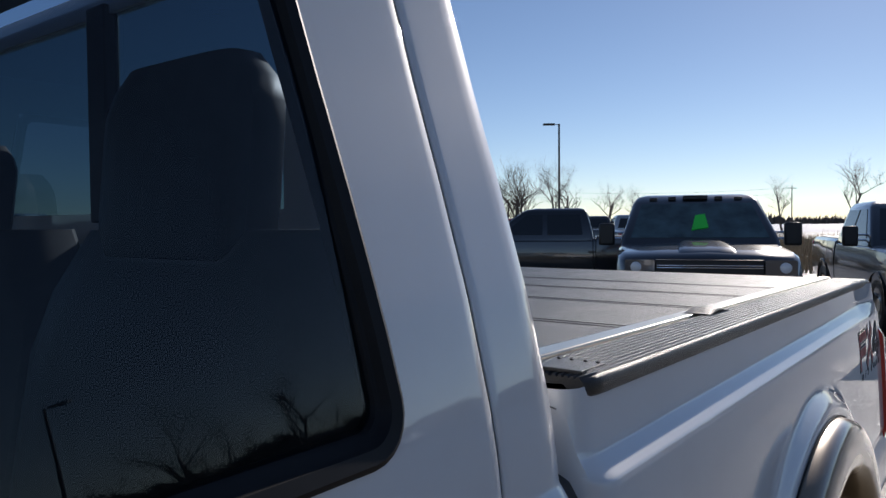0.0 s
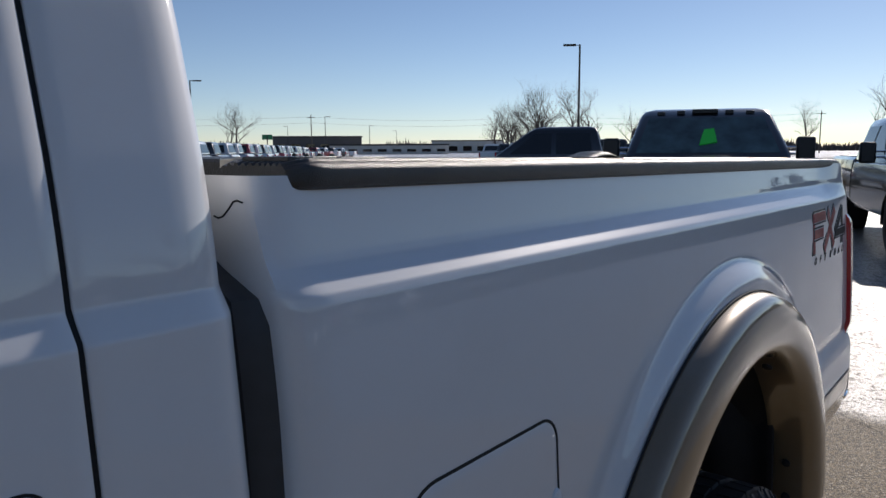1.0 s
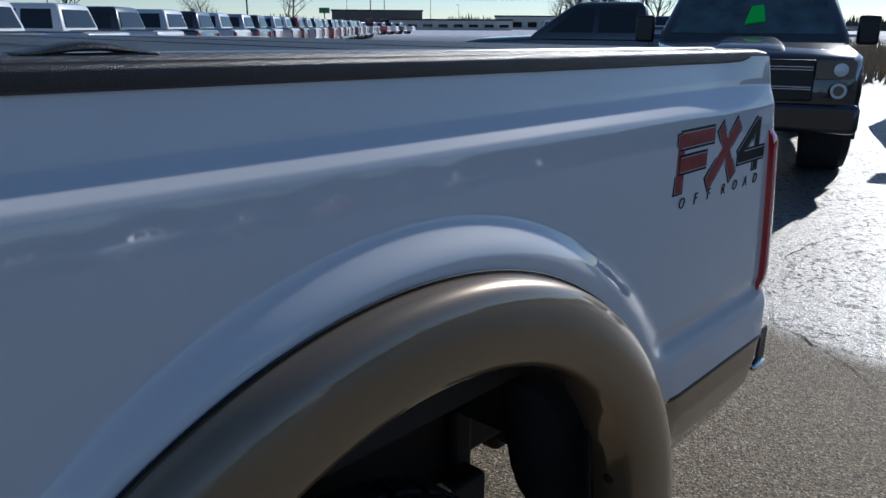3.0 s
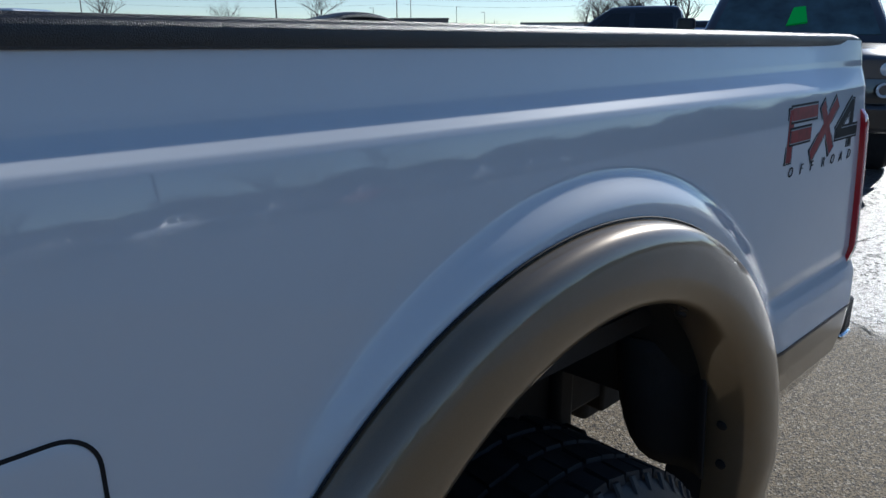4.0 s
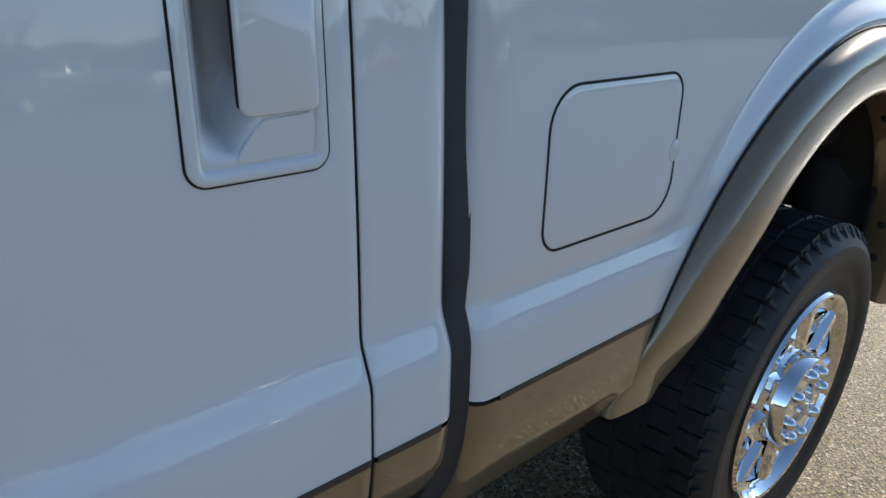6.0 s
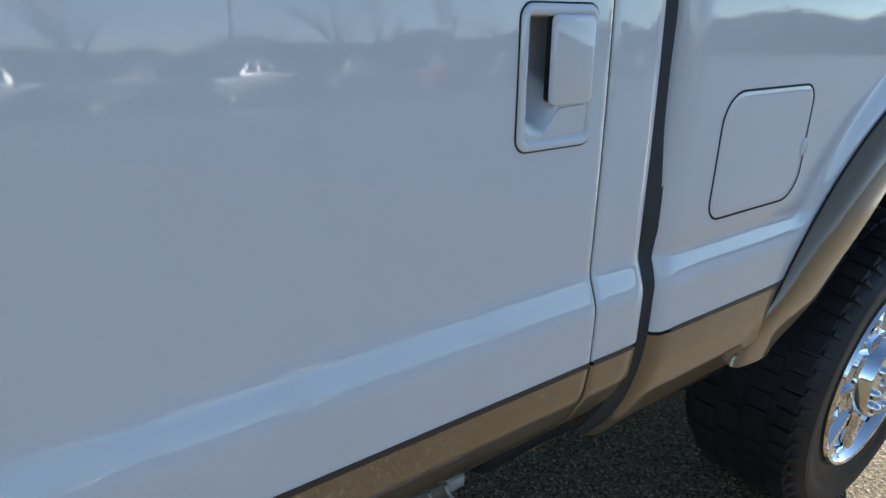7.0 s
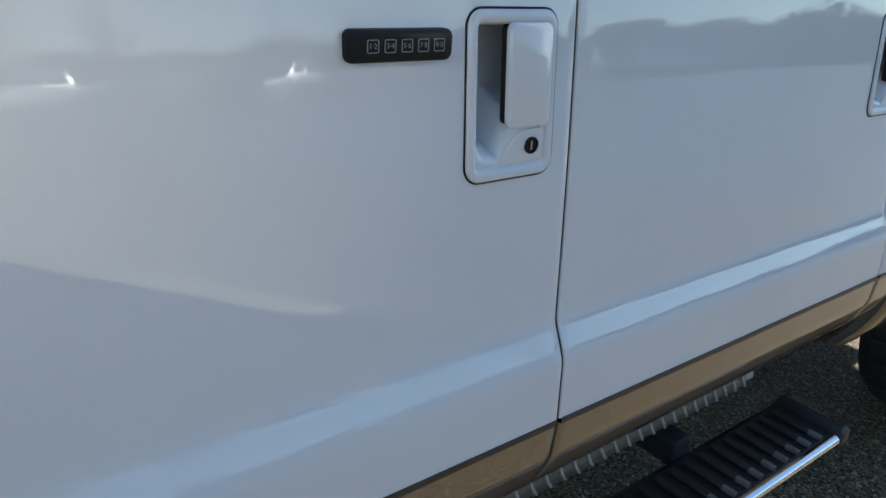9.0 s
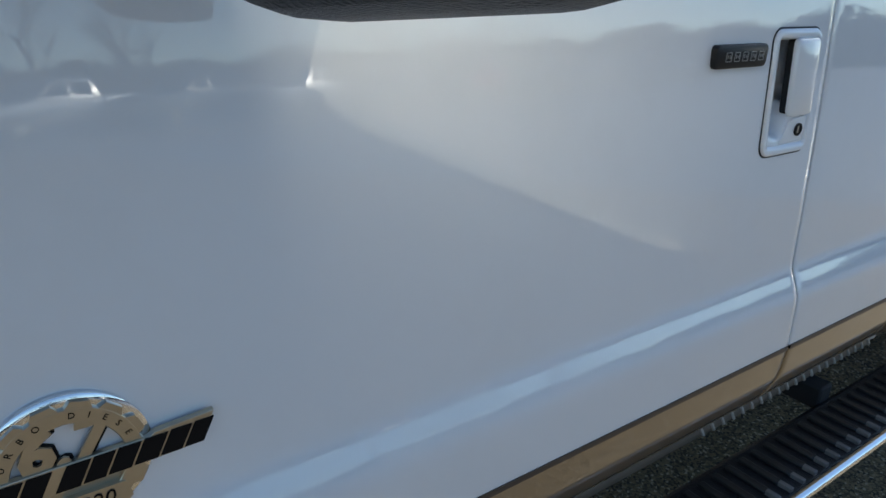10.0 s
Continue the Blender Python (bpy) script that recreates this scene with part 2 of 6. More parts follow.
BED = profile([(1.40, 0.047), (1.38, 0.0430), (1.33, 0.0345), (1.308, 0.0305), (1.302, 0.0265), (1.2765, 0.0058)] +
              crowned(-0.024, [(0.90, 0.037), (1.12, 0.066), (1.17, 0.076), (1.20, 0.100), (1.225, 0.134), (1.245, 0.154), (1.27, 0.170)]) +
              [(0.875, -0.020), (0.848, -0.032), (0.83, -0.037), (0.755, -0.041), (0.70, -0.038), (0.64, -0.026), (0.58, 0.0), (0.53, 0.035), (0.48, 0.08)], 0.0012)
ARCH = (0.013, 0.495)
ARCH_IN = (0.027, 0.523)
R_OUT, R_IN = 0.650, 0.500


def sstep(t):
    t = min(max(t, 0.0), 1.0)
    return t * t * (3 - 2 * t)


def bed_y(x, z):
    r = math.hypot(x - 0.035, z - 0.496)
    s = sstep((0.712 - r) / 0.050) * sstep((z - 0.57) / 0.14)
    zz = z if z < 1.15 or z > 1.32 else float(np.interp(z, [1.15, 1.2815 - 0.012 * x, 1.32], [1.15, 1.2765, 1.32]))
    y = BED(zz)
    if zz > 1.24:
        t = min(max((zz - 1.262) / 0.138, 0.0), 1.0)
        b0, b1 = BED(1.262), BED(1.40)
        soft = y if zz < 1.262 else b0 + (b1 - b0) * (3 - 2 * t) * t * t + 0.138 * (0.165 * t * (1 - t) ** 2 - 0.2 * t * t * (1 - t))
        near, tail = sstep((x + 0.968) / 0.012), sstep((x - 0.85) / 0.25)
        y = soft + (y - soft) * near
        y = -0.002 + (y + 0.002) * (1 - 0.55 * tail)
    return y * (1 - s) - 0.036 * s


def bed_front(z):
    """The bed's front edge runs slightly forwards towards the sill."""
    return -0.011 * sstep((1.22 - z) / 0.42)


def cab_y(x, z):
    return CAB(z)


def spread_lines(a, b, step, extra=()):
    n = max(2, int(round((b - a) / step)))
    vals = sorted(set([round(a + (b - a) * i / n, 5) for i in range(n + 1)] + [round(e, 5) for e in extra if a < e < b]))
    out = [vals[0]]
    for v in vals[1:]:
        if v - out[-1] > 0.0012:
            out.append(v)
        elif v in [round(e, 5) for e in extra]:
            out[-1] = v
    return out


def side_panel(name, x0, x1, z0, z1, surf, mat, parent, label="", hole=None, step=0.012, zstep=0.009, extra_x=(), extra_z=(),
               front=(0.0026, 0.02), rear=(0.0026, 0.02), end=None, low=None, mirror=False):
    """A body panel over x and z; front and rear: the radius of its turned-in edge and how deep it turns in."""
    lines = spread_lines(x0, x1, step, extra_x)
    zs = spread_lines(z0, z1, zstep, extra_z)
    rows = []
    rf, df = front
    rr, dr = rear
    us = [(x0, rf + df)] + [(x0 + rf * (1 - math.sin(radians(90 - 22.5 * k))), rf * (1 - math.cos(radians(90 - 22.5 * k)))) for k in range(4)]
    us += [(x, 0.0) for x in lines if x0 + rf - 1e-6 <= x <= x1 - rr + 1e-6]
    us += [(x1 - rr * (1 - math.sin(radians(90 - 22.5 * k))), rr * (1 - math.cos(radians(90 - 22.5 * k)))) for k in (3, 2, 1, 0)] + [(x1, rr + dr)]
    for x, dy in us:
        row = []
        for z in zs:
            zz = z
            if low is not None:
                lo = low(x)
                zz = z1 - (z1 - z) * (z1 - lo) / (z1 - z0)
            xx = x
            if end is not None:
                xx = x0 + (x - x0) * (end(zz) - x0) / (x1 - x0)
            y = surf(xx, zz) + dy
            row.append((xx, WIDTH - y if mirror else y, zz))
        rows.append(row)
    bm = bmesh.new()

    def keep(i, j):
        if hole is None:
            return True
        p, q = rows[i][j], rows[i + 1][j + 1]
        return not hole((p[0] + q[0]) / 2, (p[2] + q[2]) / 2)
    add_grid(bm, rows, keep=keep)
    return part(name, bm, mat, parent, label)


truck = thing("pickup_truck", -1.0, 1.0, GROUND, "white crew-cab pickup truck with tan lower body parked on the lot", "pickup truck")

TAN_Z = 0.755
S1, S2, CAB_END, BED_START = -1.946, -1.120, -1.004, -0.968
DOOR_FRONT = -3.12
HANDLE_Z = (1.055, 1.212)
HANDLES = {"front": (-2.087, -1.976), "rear": (-1.274, -1.150)}


def window_rear(z):
    return -1.243 - (z - 1.41) * 0.06


def in_window(x, z, x_front, x_back, z0, z1, r=0.035):
    if not (z0 < z < z1 and x_front < x < x_back(z)):
        return False
    dx, dz = x_back(z) - x, z - z0
    if dx < r and dz < r and math.hypot(r - dx, r - dz) > r:
        return False
    return True


def handle_hole(key):
    a, b = HANDLES[key]
    return lambda x, z: a + 0.006 < x < b - 0.006 and HANDLE_Z[0] + 0.006 < z < HANDLE_Z[1] - 0.006


WIN_Z = (1.397, 1.87)
RWIN_FRONT, FWIN_FRONT = -1.86, -2.98
rear_back = window_rear
front_back = lambda z: -2.03


def rear_hole(x, z):
    return in_window(x, z, RWIN_FRONT, rear_back, *WIN_Z) or handle_hole("rear")(x, z)


def front_hole(x, z):
    return in_window(x, z, FWIN_FRONT + max(0, z - 1.40) * 0.75, front_back, *WIN_Z) or handle_hole("front")(x, z)


def edges(key):
    a, b = HANDLES[key]
    return dict(extra_x=(a + 0.006, b - 0.006), extra_z=[HANDLE_Z[0] + 0.006, HANDLE_Z[1] - 0.006] + CREASE)


for side in (False, True):
    tag = dict(mirror=side)
    front_door = side_panel("front_door", DOOR_FRONT, S1 - 0.002, TAN_Z + 0.003, 1.945, cab_y, WHITE, truck, "white front door with a body-coloured handle",
                            hole=front_hole, **edges("front"), **tag)
    rear_door = side_panel("rear_door", S1 + 0.002, S2 - 0.002, TAN_Z + 0.003, 1.945, cab_y, WHITE, truck, "white rear door with a dark tinted window",
                           hole=rear_hole, **edges("rear"), **tag)
    if not side:
        DOORS = {"front": front_door, "rear": rear_door}
    side_panel("lower_door", DOOR_FRONT, S1 - 0.002, 0.47, TAN_Z - 0.003, cab_y, TAN, front_door, "tan lower door", **tag)
    side_panel("lower_door", S1 + 0.002, S2 - 0.002, 0.47, TAN_Z - 0.003, cab_y, TAN, rear_door, "tan lower door", **tag)
    cab_corner = side_panel("cab_corner", S2 + 0.002, CAB_END + 0.004, TAN_Z + 0.003, 1.945, cab_y, WHITE, truck, "white cab corner behind the rear door",
                            rear=(0.030, 0.05), extra_z=CREASE, **tag)
    side_panel("lower_corner", S2 + 0.002, CAB_END + 0.004, 0.47, TAN_Z - 0.003, cab_y, TAN, cab_corner, "tan lower cab corner", rear=(0.03, 0.02), **tag)
    side_panel("front_fender", -4.45, DOOR_FRONT - 0.006, TAN_Z + 0.003, 1.262, cab_y, WHITE, truck, "white front fender",
               hole=lambda x, z: math.hypot(x + 3.95, z - 0.51) < 0.55, **tag)
    side_panel("lower_fender", -3.42, DOOR_FRONT - 0.006, 0.47, TAN_Z - 0.003, cab_y, TAN, truck, "tan lower fender",
               hole=lambda x, z: math.hypot(x + 3.95, z - 0.51) < 0.55, **tag)
    # one black sheet backs the door and corner panels and their seams
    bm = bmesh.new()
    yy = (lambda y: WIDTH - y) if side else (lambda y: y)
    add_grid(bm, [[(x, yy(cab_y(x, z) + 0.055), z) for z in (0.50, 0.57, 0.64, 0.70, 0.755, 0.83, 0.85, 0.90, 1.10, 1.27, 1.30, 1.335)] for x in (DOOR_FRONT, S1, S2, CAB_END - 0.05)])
    part("door_backing", bm, GAP, truck, "black backing sheet behind the door panels")

# black strips behind the door seams; dark sheets carry the cab-bed gap's shade
# strips added so the white-edged seams look shaded black
for seam, owner in ((S1, truck), (S2, truck)):
    bm = bmesh.new()
    add_grid(bm, [[(seam + dx, CAB(z) + 0.0032, z) for z in [0.50 + 0.01 * i for i in range(144)]] for dx in (-0.0055, 0.0055)])
    part("seam_strip", bm, GAP, owner, "black strip that darkens the door seam")
# shade falling off into the gap, coloured black by the cab, grey by the bed
EDGE_SHADE = material("edge_shade", (0.050, 0.052, 0.056), 0.5, spread=0.1, grain=40)
for nm, mat, lab, strip in (("gap_shade", GAP, "black fill for the shade between cab and bed", ((CAB_END - 0.020, 0.034, 1.30), (CAB_END + 0.006, 0.034, 1.295), (CAB_END + 0.015, 0.034, 1.29))),
                            ("bed_edge_shade", EDGE_SHADE, "dark grey strip for the shade along the bed edge", ((CAB_END + 0.015, 0.034, 1.29), (CAB_END + 0.021, 0.030, 1.285), (CAB_END + 0.029, 0.0235, 1.275),
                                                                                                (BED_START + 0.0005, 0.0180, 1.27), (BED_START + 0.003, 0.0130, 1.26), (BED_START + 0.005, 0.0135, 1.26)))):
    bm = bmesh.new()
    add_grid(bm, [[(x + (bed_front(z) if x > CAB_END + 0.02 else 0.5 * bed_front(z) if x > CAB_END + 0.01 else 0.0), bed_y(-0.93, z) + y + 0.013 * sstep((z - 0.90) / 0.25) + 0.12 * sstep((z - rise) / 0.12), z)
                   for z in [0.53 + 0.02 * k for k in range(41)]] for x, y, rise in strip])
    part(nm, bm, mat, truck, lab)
# black box added as the deep shade further inside the gap
part("gap_shade", box(CAB_END - 0.016, BED_START + 0.003, 0.16, WIDTH - 0.036, 0.52, 1.285), GAP, truck, "black fill for the shade between cab and bed")

bm = bmesh.new()
add_tube(bm, [(BED_START - 0.0002, y, z) for y, z in ((0.100, 1.353), (0.094, 1.3515), (0.088, 1.353), (0.080, 1.359), (0.073, 1.3655), (0.068, 1.367), (0.061, 1.3655))], 0.0008, 6)
part("body_seam", bm, GAP, truck, "thin dark sealer line on the bed front")

# pinstripe where white meets tan
for a, b, surf, owner in ((DOOR_FRONT, S1 - 0.004, cab_y, DOORS["front"]), (S1 + 0.004, S2 - 0.004, cab_y, DOORS["rear"]), (S2 + 0.004, CAB_END - 0.026, cab_y, truck),
                          (BED_START + 0.03, -0.595, bed_y, truck), (0.66, 1.085, bed_y, truck)):
    bm = bmesh.new()
    n = 24
    rows = []
    for i in range(n + 1):
        x = a + (b - a) * i / n
        rows.append([(x, surf(x, TAN_Z + dz) + dy, TAN_Z + dz) for dz, dy in ((-0.0042, 0.004), (-0.0040, -0.0012), (0.0040, -0.0012), (0.0042, 0.004))])
    add_grid(bm, rows)
    part("pinstripe", bm, STRIPE, owner, "dark pinstripe between white and tan paint")


# ---- bed ----
def rail_drop(x):
    """The bed rails fall slightly towards the tailgate."""
    return -0.005 - 0.012 * x


def bed_end(z):
    return float(np.interp(z, [0.70, 0.84, 1.24, 1.29, 1.38], [1.10, 1.118, 1.118, 1.113, 1.100]))


arch_hole = lambda x, z: math.hypot(x - ARCH[0], z - ARCH[1]) < 0.615
FRONT_EDGE = (0.028, 0.10)
for side in (False, True):
    bed_side = side_panel("bed_side", BED_START, 1.08, TAN_Z + 0.003, 1.380, bed_y, WHITE, truck, "white pickup bed side with a pressed shoulder line",
                          hole=arch_hole, front=FRONT_EDGE, rear=(0.022, 0.10), end=bed_end, step=0.011, zstep=0.006,
                          extra_z=[1.258 + 0.0015 * k for k in range(44)], mirror=side)
    for v in bed_side.data.vertices:
        v.co.x += bed_front(v.co.z) * sstep((-0.90 - v.co.x) / 0.06)
        if v.co.z > 1.32:
            v.co.z += rail_drop(v.co.x) * (v.co.z - 1.32) / 0.06
    if not side:
        near_bed = bed_side
    ahead = side_panel("lower_bed_side", BED_START, -0.50, 0.525, TAN_Z - 0.003, bed_y, TAN, bed_side, "tan lower bed side ahead of the wheel",
                       hole=arch_hole, front=FRONT_EDGE, mirror=side)
    for v in ahead.data.vertices:
        v.co.x += bed_front(v.co.z) * sstep((-0.90 - v.co.x) / 0.06)
    side_panel("lower_bed_side", 0.54, 1.105, 0.52, TAN_Z - 0.003, bed_y, TAN, bed_side, "tan lower bed side behind the wheel", hole=arch_hole,
               rear=(0.03, 0.06), low=lambda x: float(np.interp(x, [0.5, 0.75, 0.95, 1.1], [0.53, 0.525, 0.55, 0.655])), mirror=side)

# front wall of the bed and dark gap filler
part("bed_wall", box(BED_START + 0.002, BED_START + 0.03, 0.22, WIDTH - 0.22, 0.80, 1.355), WHITE, truck, bevel=0.004)
part("tailgate", box(1.05, 1.095, 0.12, WIDTH - 0.12, 0.72, 1.352), WHITE, truck, "white tailgate", bevel=0.01)
# tank, spring and spare boxes added to keep sun off the ground below
part("tank_sun_block", box(-1.05, -0.48, 0.22, 0.44, 0.34, 0.66), LINER, truck, "black box added to block sun, in the fuel tank's place", bevel=0.03)
part("spring_hanger", box(0.57, 0.64, 0.42, 0.64, 0.20, 0.74), LINER, truck, "black bar added to block sun, in the leaf spring's place hanger", bevel=0.015)
part("spring_sun_block", box(-0.60, 0.62, 0.36, 0.43, 0.36, 0.44), LINER, truck, "black bar added to block sun, in the leaf spring's place", bevel=0.01)
part("hitch_beam", box(0.90, 1.17, 0.56, 1.44, 0.265, 0.46), LINER, truck, "black trailer hitch beam under the tail", bevel=0.02)
part("spare_sun_block", box(0.55, 1.02, 0.75, 1.25, 0.52, 0.70), TYRE, truck, "box added to block sun, in the spare tyre's place", bevel=0.06)
bm = box(-0.93, 1.04, 0.10, WIDTH - 0.10, 0.86, 0.90)
part("bed_floor", bm, BLACK_PLASTIC, truck)
bm = bmesh.new()
add_box(bm, -4.3, 1.05, 0.45, 0.57, 0.428, 0.72)
add_box(bm, 0.80, 1.09, 0.44, 0.60, 0.385, 0.50)
add_box(bm, -4.3, 1.05, 1.43, 1.55, 0.452, 0.72)
add_box(bm, -3.3, -1.1, 0.16, 1.84, 0.50, 0.60)
part("chassis", bm, LINER, truck, bevel=0.01)
bm = bmesh.new()
add_tube(bm, [(0.01, 0.2, 0.39), (0.01, 0.8, 0.39), (0.01, 0.95, 0.39)], [0.05, 0.055, 0.14], 16)
add_tube(bm, [(0.01, 1.8, 0.39), (0.01, 1.2, 0.39), (0.01, 0.95, 0.39)], [0.05, 0.055, 0.14], 16)
part("rear_axle", bm, LINER, truck)


def flare(mirror):
    bm = bmesh.new()
    sec = [(-0.004, -0.030), (0.0, -0.0435), (0.014, -0.0535), (0.04, -0.0625), (0.08, -0.0692), (0.14, -0.0745), (0.22, -0.0785), (0.32, -0.0812), (0.44, -0.0828), (0.56, -0.083),
           (0.68, -0.0822), (0.79, -0.0795), (0.88, -0.0745), (0.945, -0.0670), (0.985, -0.0570), (1.0, -0.0440), (1.0, -0.020), (0.985, 0.012), (0.94, 0.028), (0.86, 0.032)]
    rows = []
    n = 90
    for k in range(n + 1):
        th = -6 + 178.0 * k / n
        a = radians(th)
        grow = max(0, (th - 142) / 30) ** 2 * 0.022
        ox, oz = ARCH[0] + (R_OUT + grow) * math.cos(a), ARCH[1] + R_OUT * math.sin(a)
        ix, iz = ARCH_IN[0] + (R_IN + 0.2 * grow) * math.cos(a), ARCH_IN[1] + R_IN * math.sin(a) - 0.027 * (1 - sstep(math.sin(a) / 0.4))
        fade = 1.0 - 0.35 * sstep((8 - th) / 14) - 0.75 * sstep((th - 138) / 32)
        tuck = 0.026 * sstep((th - 158) / 14)
        pinch = 0.30 * sstep((th - 163) / 9) ** 2
        row = []
        for s, y in sec:
            yy = -0.041 + (y + 0.041) * (fade if y < -0.041 else 1)
            yy += tuck
            q = s * (1 - pinch)
            row.append((ox + (ix - ox) * q, WIDTH - yy if mirror else yy, oz + (iz - oz) * q))
        rows.append(row)
    vs = add_grid(bm, rows)
    for end in (vs[0], vs[-1]):
        bm.faces.new(end)
    return part("wheel_flare", bm, TAN, truck, "tan wheel-arch flare")


near_flare = flare(False)
# black tube along the joint of flare and bed side
bm = bmesh.new()
add_tube(bm, [(ARCH[0] + (R_OUT + 0.003 + max(0, (th - 142) / 30) ** 2 * 0.022) * math.cos(radians(th)), -0.0385 + 0.026 * sstep((th - 158) / 14),
               ARCH[1] + (R_OUT + 0.003) * math.sin(radians(th))) for th in [2 * k for k in range(86)]], 0.0017, 6)
part("flare_line", bm, GAP, near_flare, "thin black line along the flare edge")
flare(True)
for z, x in ((0.648, 0.494), (0.569, 0.497), (0.95, 0.30)):
    bm = bmesh.new()
    d = Vector((x - ARCH_IN[0], 0, z - ARCH_IN[1])).normalized()
    rr = R_IN - 0.002 if z < 0.9 else R_IN - 0.003
    c = Vector((ARCH_IN[0] + d.x * rr, -0.012, ARCH_IN[1] + d.z * rr - (0.0 if z > 0.6 else 0.012)))
    add_tube(bm, [c + d * 0.004, c - d * 0.002, c - d * 0.004], [0.011, 0.010, 0.006], 14)
    part("screw", bm, LINER, near_flare, "black trim screw")

# wheel-arch liners and splash flap
for side in (False, True):
    f = (lambda y: WIDTH - y) if side else (lambda y: y)
    bm = bmesh.new()
    rows = []
    for k in range(41):
        a = radians(12 + 160 * k / 40)
        r = 0.512
        rows.append([(ARCH_IN[0] + r * math.cos(a) * q, f(y), ARCH_IN[1] + (r + 0.015) * math.sin(a)) for y, q in ((0.02, 1.0), (0.12, 1.0), (0.22, 0.99), (0.33, 0.98), (0.42, 0.96))])
    add_grid(bm, rows)
    rows = []
    for k in range(7):
        a = radians(-8 + 20.0 * k / 6)
        rows.append([(ARCH_IN[0] + 0.512 * math.cos(a), f(y), ARCH_IN[1] + 0.527 * math.sin(a)) for y in (0.0, 0.06, 0.11)])
    add_grid(bm, rows)
    part("arch_liner", bm, LINER, truck, "black wheel-arch liner")
    # black sheet added for the arch's deep shade and dirt; hides the chassis
    bm = bmesh.new()
    pts = [(ARCH_IN[0] + 0.50 * math.cos(radians(20 + 140 * k / 24)), f(0.425), ARCH_IN[1] + 0.52 * math.sin(radians(20 + 140 * k / 24))) for k in range(25)]
    bm.faces.new([bm.verts.new(p) for p in pts])
    part("inner_arch", bm, LINER, truck, "black half disc that darkens the wheel arch", smooth=False)
    bm = bmesh.new()
    rows = []
    for i in range(9):
        u = i / 8
        row = []
        for j in range(11):
            v = j / 10
            edge = 0.512 + 0.012 * (1 - v) + 0.13 * max(0.0, v - 0.45) ** 2 / 0.3025
            z = 0.80 - (0.80 - edge) * u
            row.append((0.475 + 0.03 * u + 0.02 * math.sin(v * 6.0), f(0.012 + 0.193 * v), z))
        rows.append(row)
    add_grid(bm, rows)
    ob = part("splash_flap", bm, LINER, truck, "black rubber splash flap behind the wheel")
    m = ob.modifiers.new("thick", "SOLIDIFY")
    m.thickness = 0.006


# ---- wheels ----
def wheel(cx, mirror):
    cy, cz = -0.040, 0.376
    f = (lambda y: WIDTH - y) if mirror else (lambda y: y)
    w = new("wheel")
    w.empty_display_size = 0.1
    w.parent = truck
    w.matrix_parent_inverse = basis(truck).inverted()
    w.matrix_basis = pose(cx, f(cy), cz)

    def put(bm, name, mat, label=""):
        if mirror:
            for v in bm.verts:
                v.co.y = WIDTH - v.co.y
        return part(name, bm, mat, w, label)
    bm = bmesh.new()
    add_lathe(bm, [(0.232, -0.004), (0.240, -0.014), (0.252, -0.022), (0.280, -0.031), (0.300, -0.030), (0.306, -0.034), (0.335, -0.041), (0.350, -0.040),
                   (0.353, -0.037), (0.365, -0.032), (0.376, -0.020), (0.381, 0.0), (0.384, 0.03), (0.385, 0.12), (0.384, 0.21), (0.378, 0.235),
                   (0.36, 0.262), (0.31, 0.268), (0.232, 0.24)], (cx, cy, cz), n=96)
    tyre = put(bm, "tyre", TYRE, "black all-terrain tyre with worn sidewall")
    bm = bmesh.new()
    nb = 54
    rng = random.Random(5)
    for k in range(nb):
        for row, (y0, y1, off, wd) in enumerate(((-0.014, 0.038, 0.0, 0.87), (0.044, 0.098, 0.5, 0.90), (0.104, 0.160, 0.0, 0.90), (0.166, 0.224, 0.5, 0.87))):
            a = 360 / nb * (k + off)
            m = Matrix.Translation((cx, cy, cz)) @ Matrix.Rotation(radians(-a), 4, "Y") @ Matrix.Rotation(radians(rng.uniform(-5, 5)), 4, "X")
            half = math.pi * 0.395 / nb * wd
            vs = [m @ Vector(p) for p in ((0.376, y0, -half), (0.376, y1, -half), (0.376, y1, half), (0.376, y0, half),
                                          (0.3905, y0 + 0.004, -half * 0.88), (0.3905, y1 - 0.004, -half * 0.88), (0.3905, y1 - 0.004, half * 0.88), (0.3905, y0 + 0.004, half * 0.88))]
            q = [bm.verts.new(p) for p in vs]
            for fc in ((4, 5, 6, 7), (0, 1, 5, 4), (1, 2, 6, 5), (2, 3, 7, 6), (3, 0, 4, 7)):
                bm.faces.new([q[i] for i in fc])
    # shoulder bars reaching down the sidewall
    for k in range(nb):
        a = 360 / nb * (k + 0.25)
        m = Matrix.Translation((cx, cy, cz)) @ Matrix.Rotation(radians(-a), 4, "Y")
        h = 0.007
        q = [bm.verts.new(m @ Vector(p)) for p in ((0.366, -0.029, -h), (0.366, -0.029, h), (0.387, -0.014, h), (0.387, -0.014, -h),
                                                   (0.367, -0.0335, -h * 0.7), (0.367, -0.0335, h * 0.7), (0.388, -0.018, h * 0.7), (0.388, -0.018, -h * 0.7))]
        for fc in ((4, 5, 6, 7), (0, 1, 5, 4), (1, 2, 6, 5), (2, 3, 7, 6), (3, 0, 4, 7)):
            bm.faces.new([q[i] for i in fc])
    put(bm, "tread", TYRE)
    # rim: lip, barrel, spokes, hub
    RS = 0.910
    bm = bmesh.new()
    add_lathe(bm, [(r * RS, d) for r, d in [(0.270, -0.014), (0.272, -0.028), (0.267, -0.035), (0.259, -0.033), (0.251, -0.022), (0.243, -0.004), (0.238, 0.03), (0.225, 0.09), (0.222, 0.22), (0.262, 0.235)]], (cx, cy, cz), n=96)
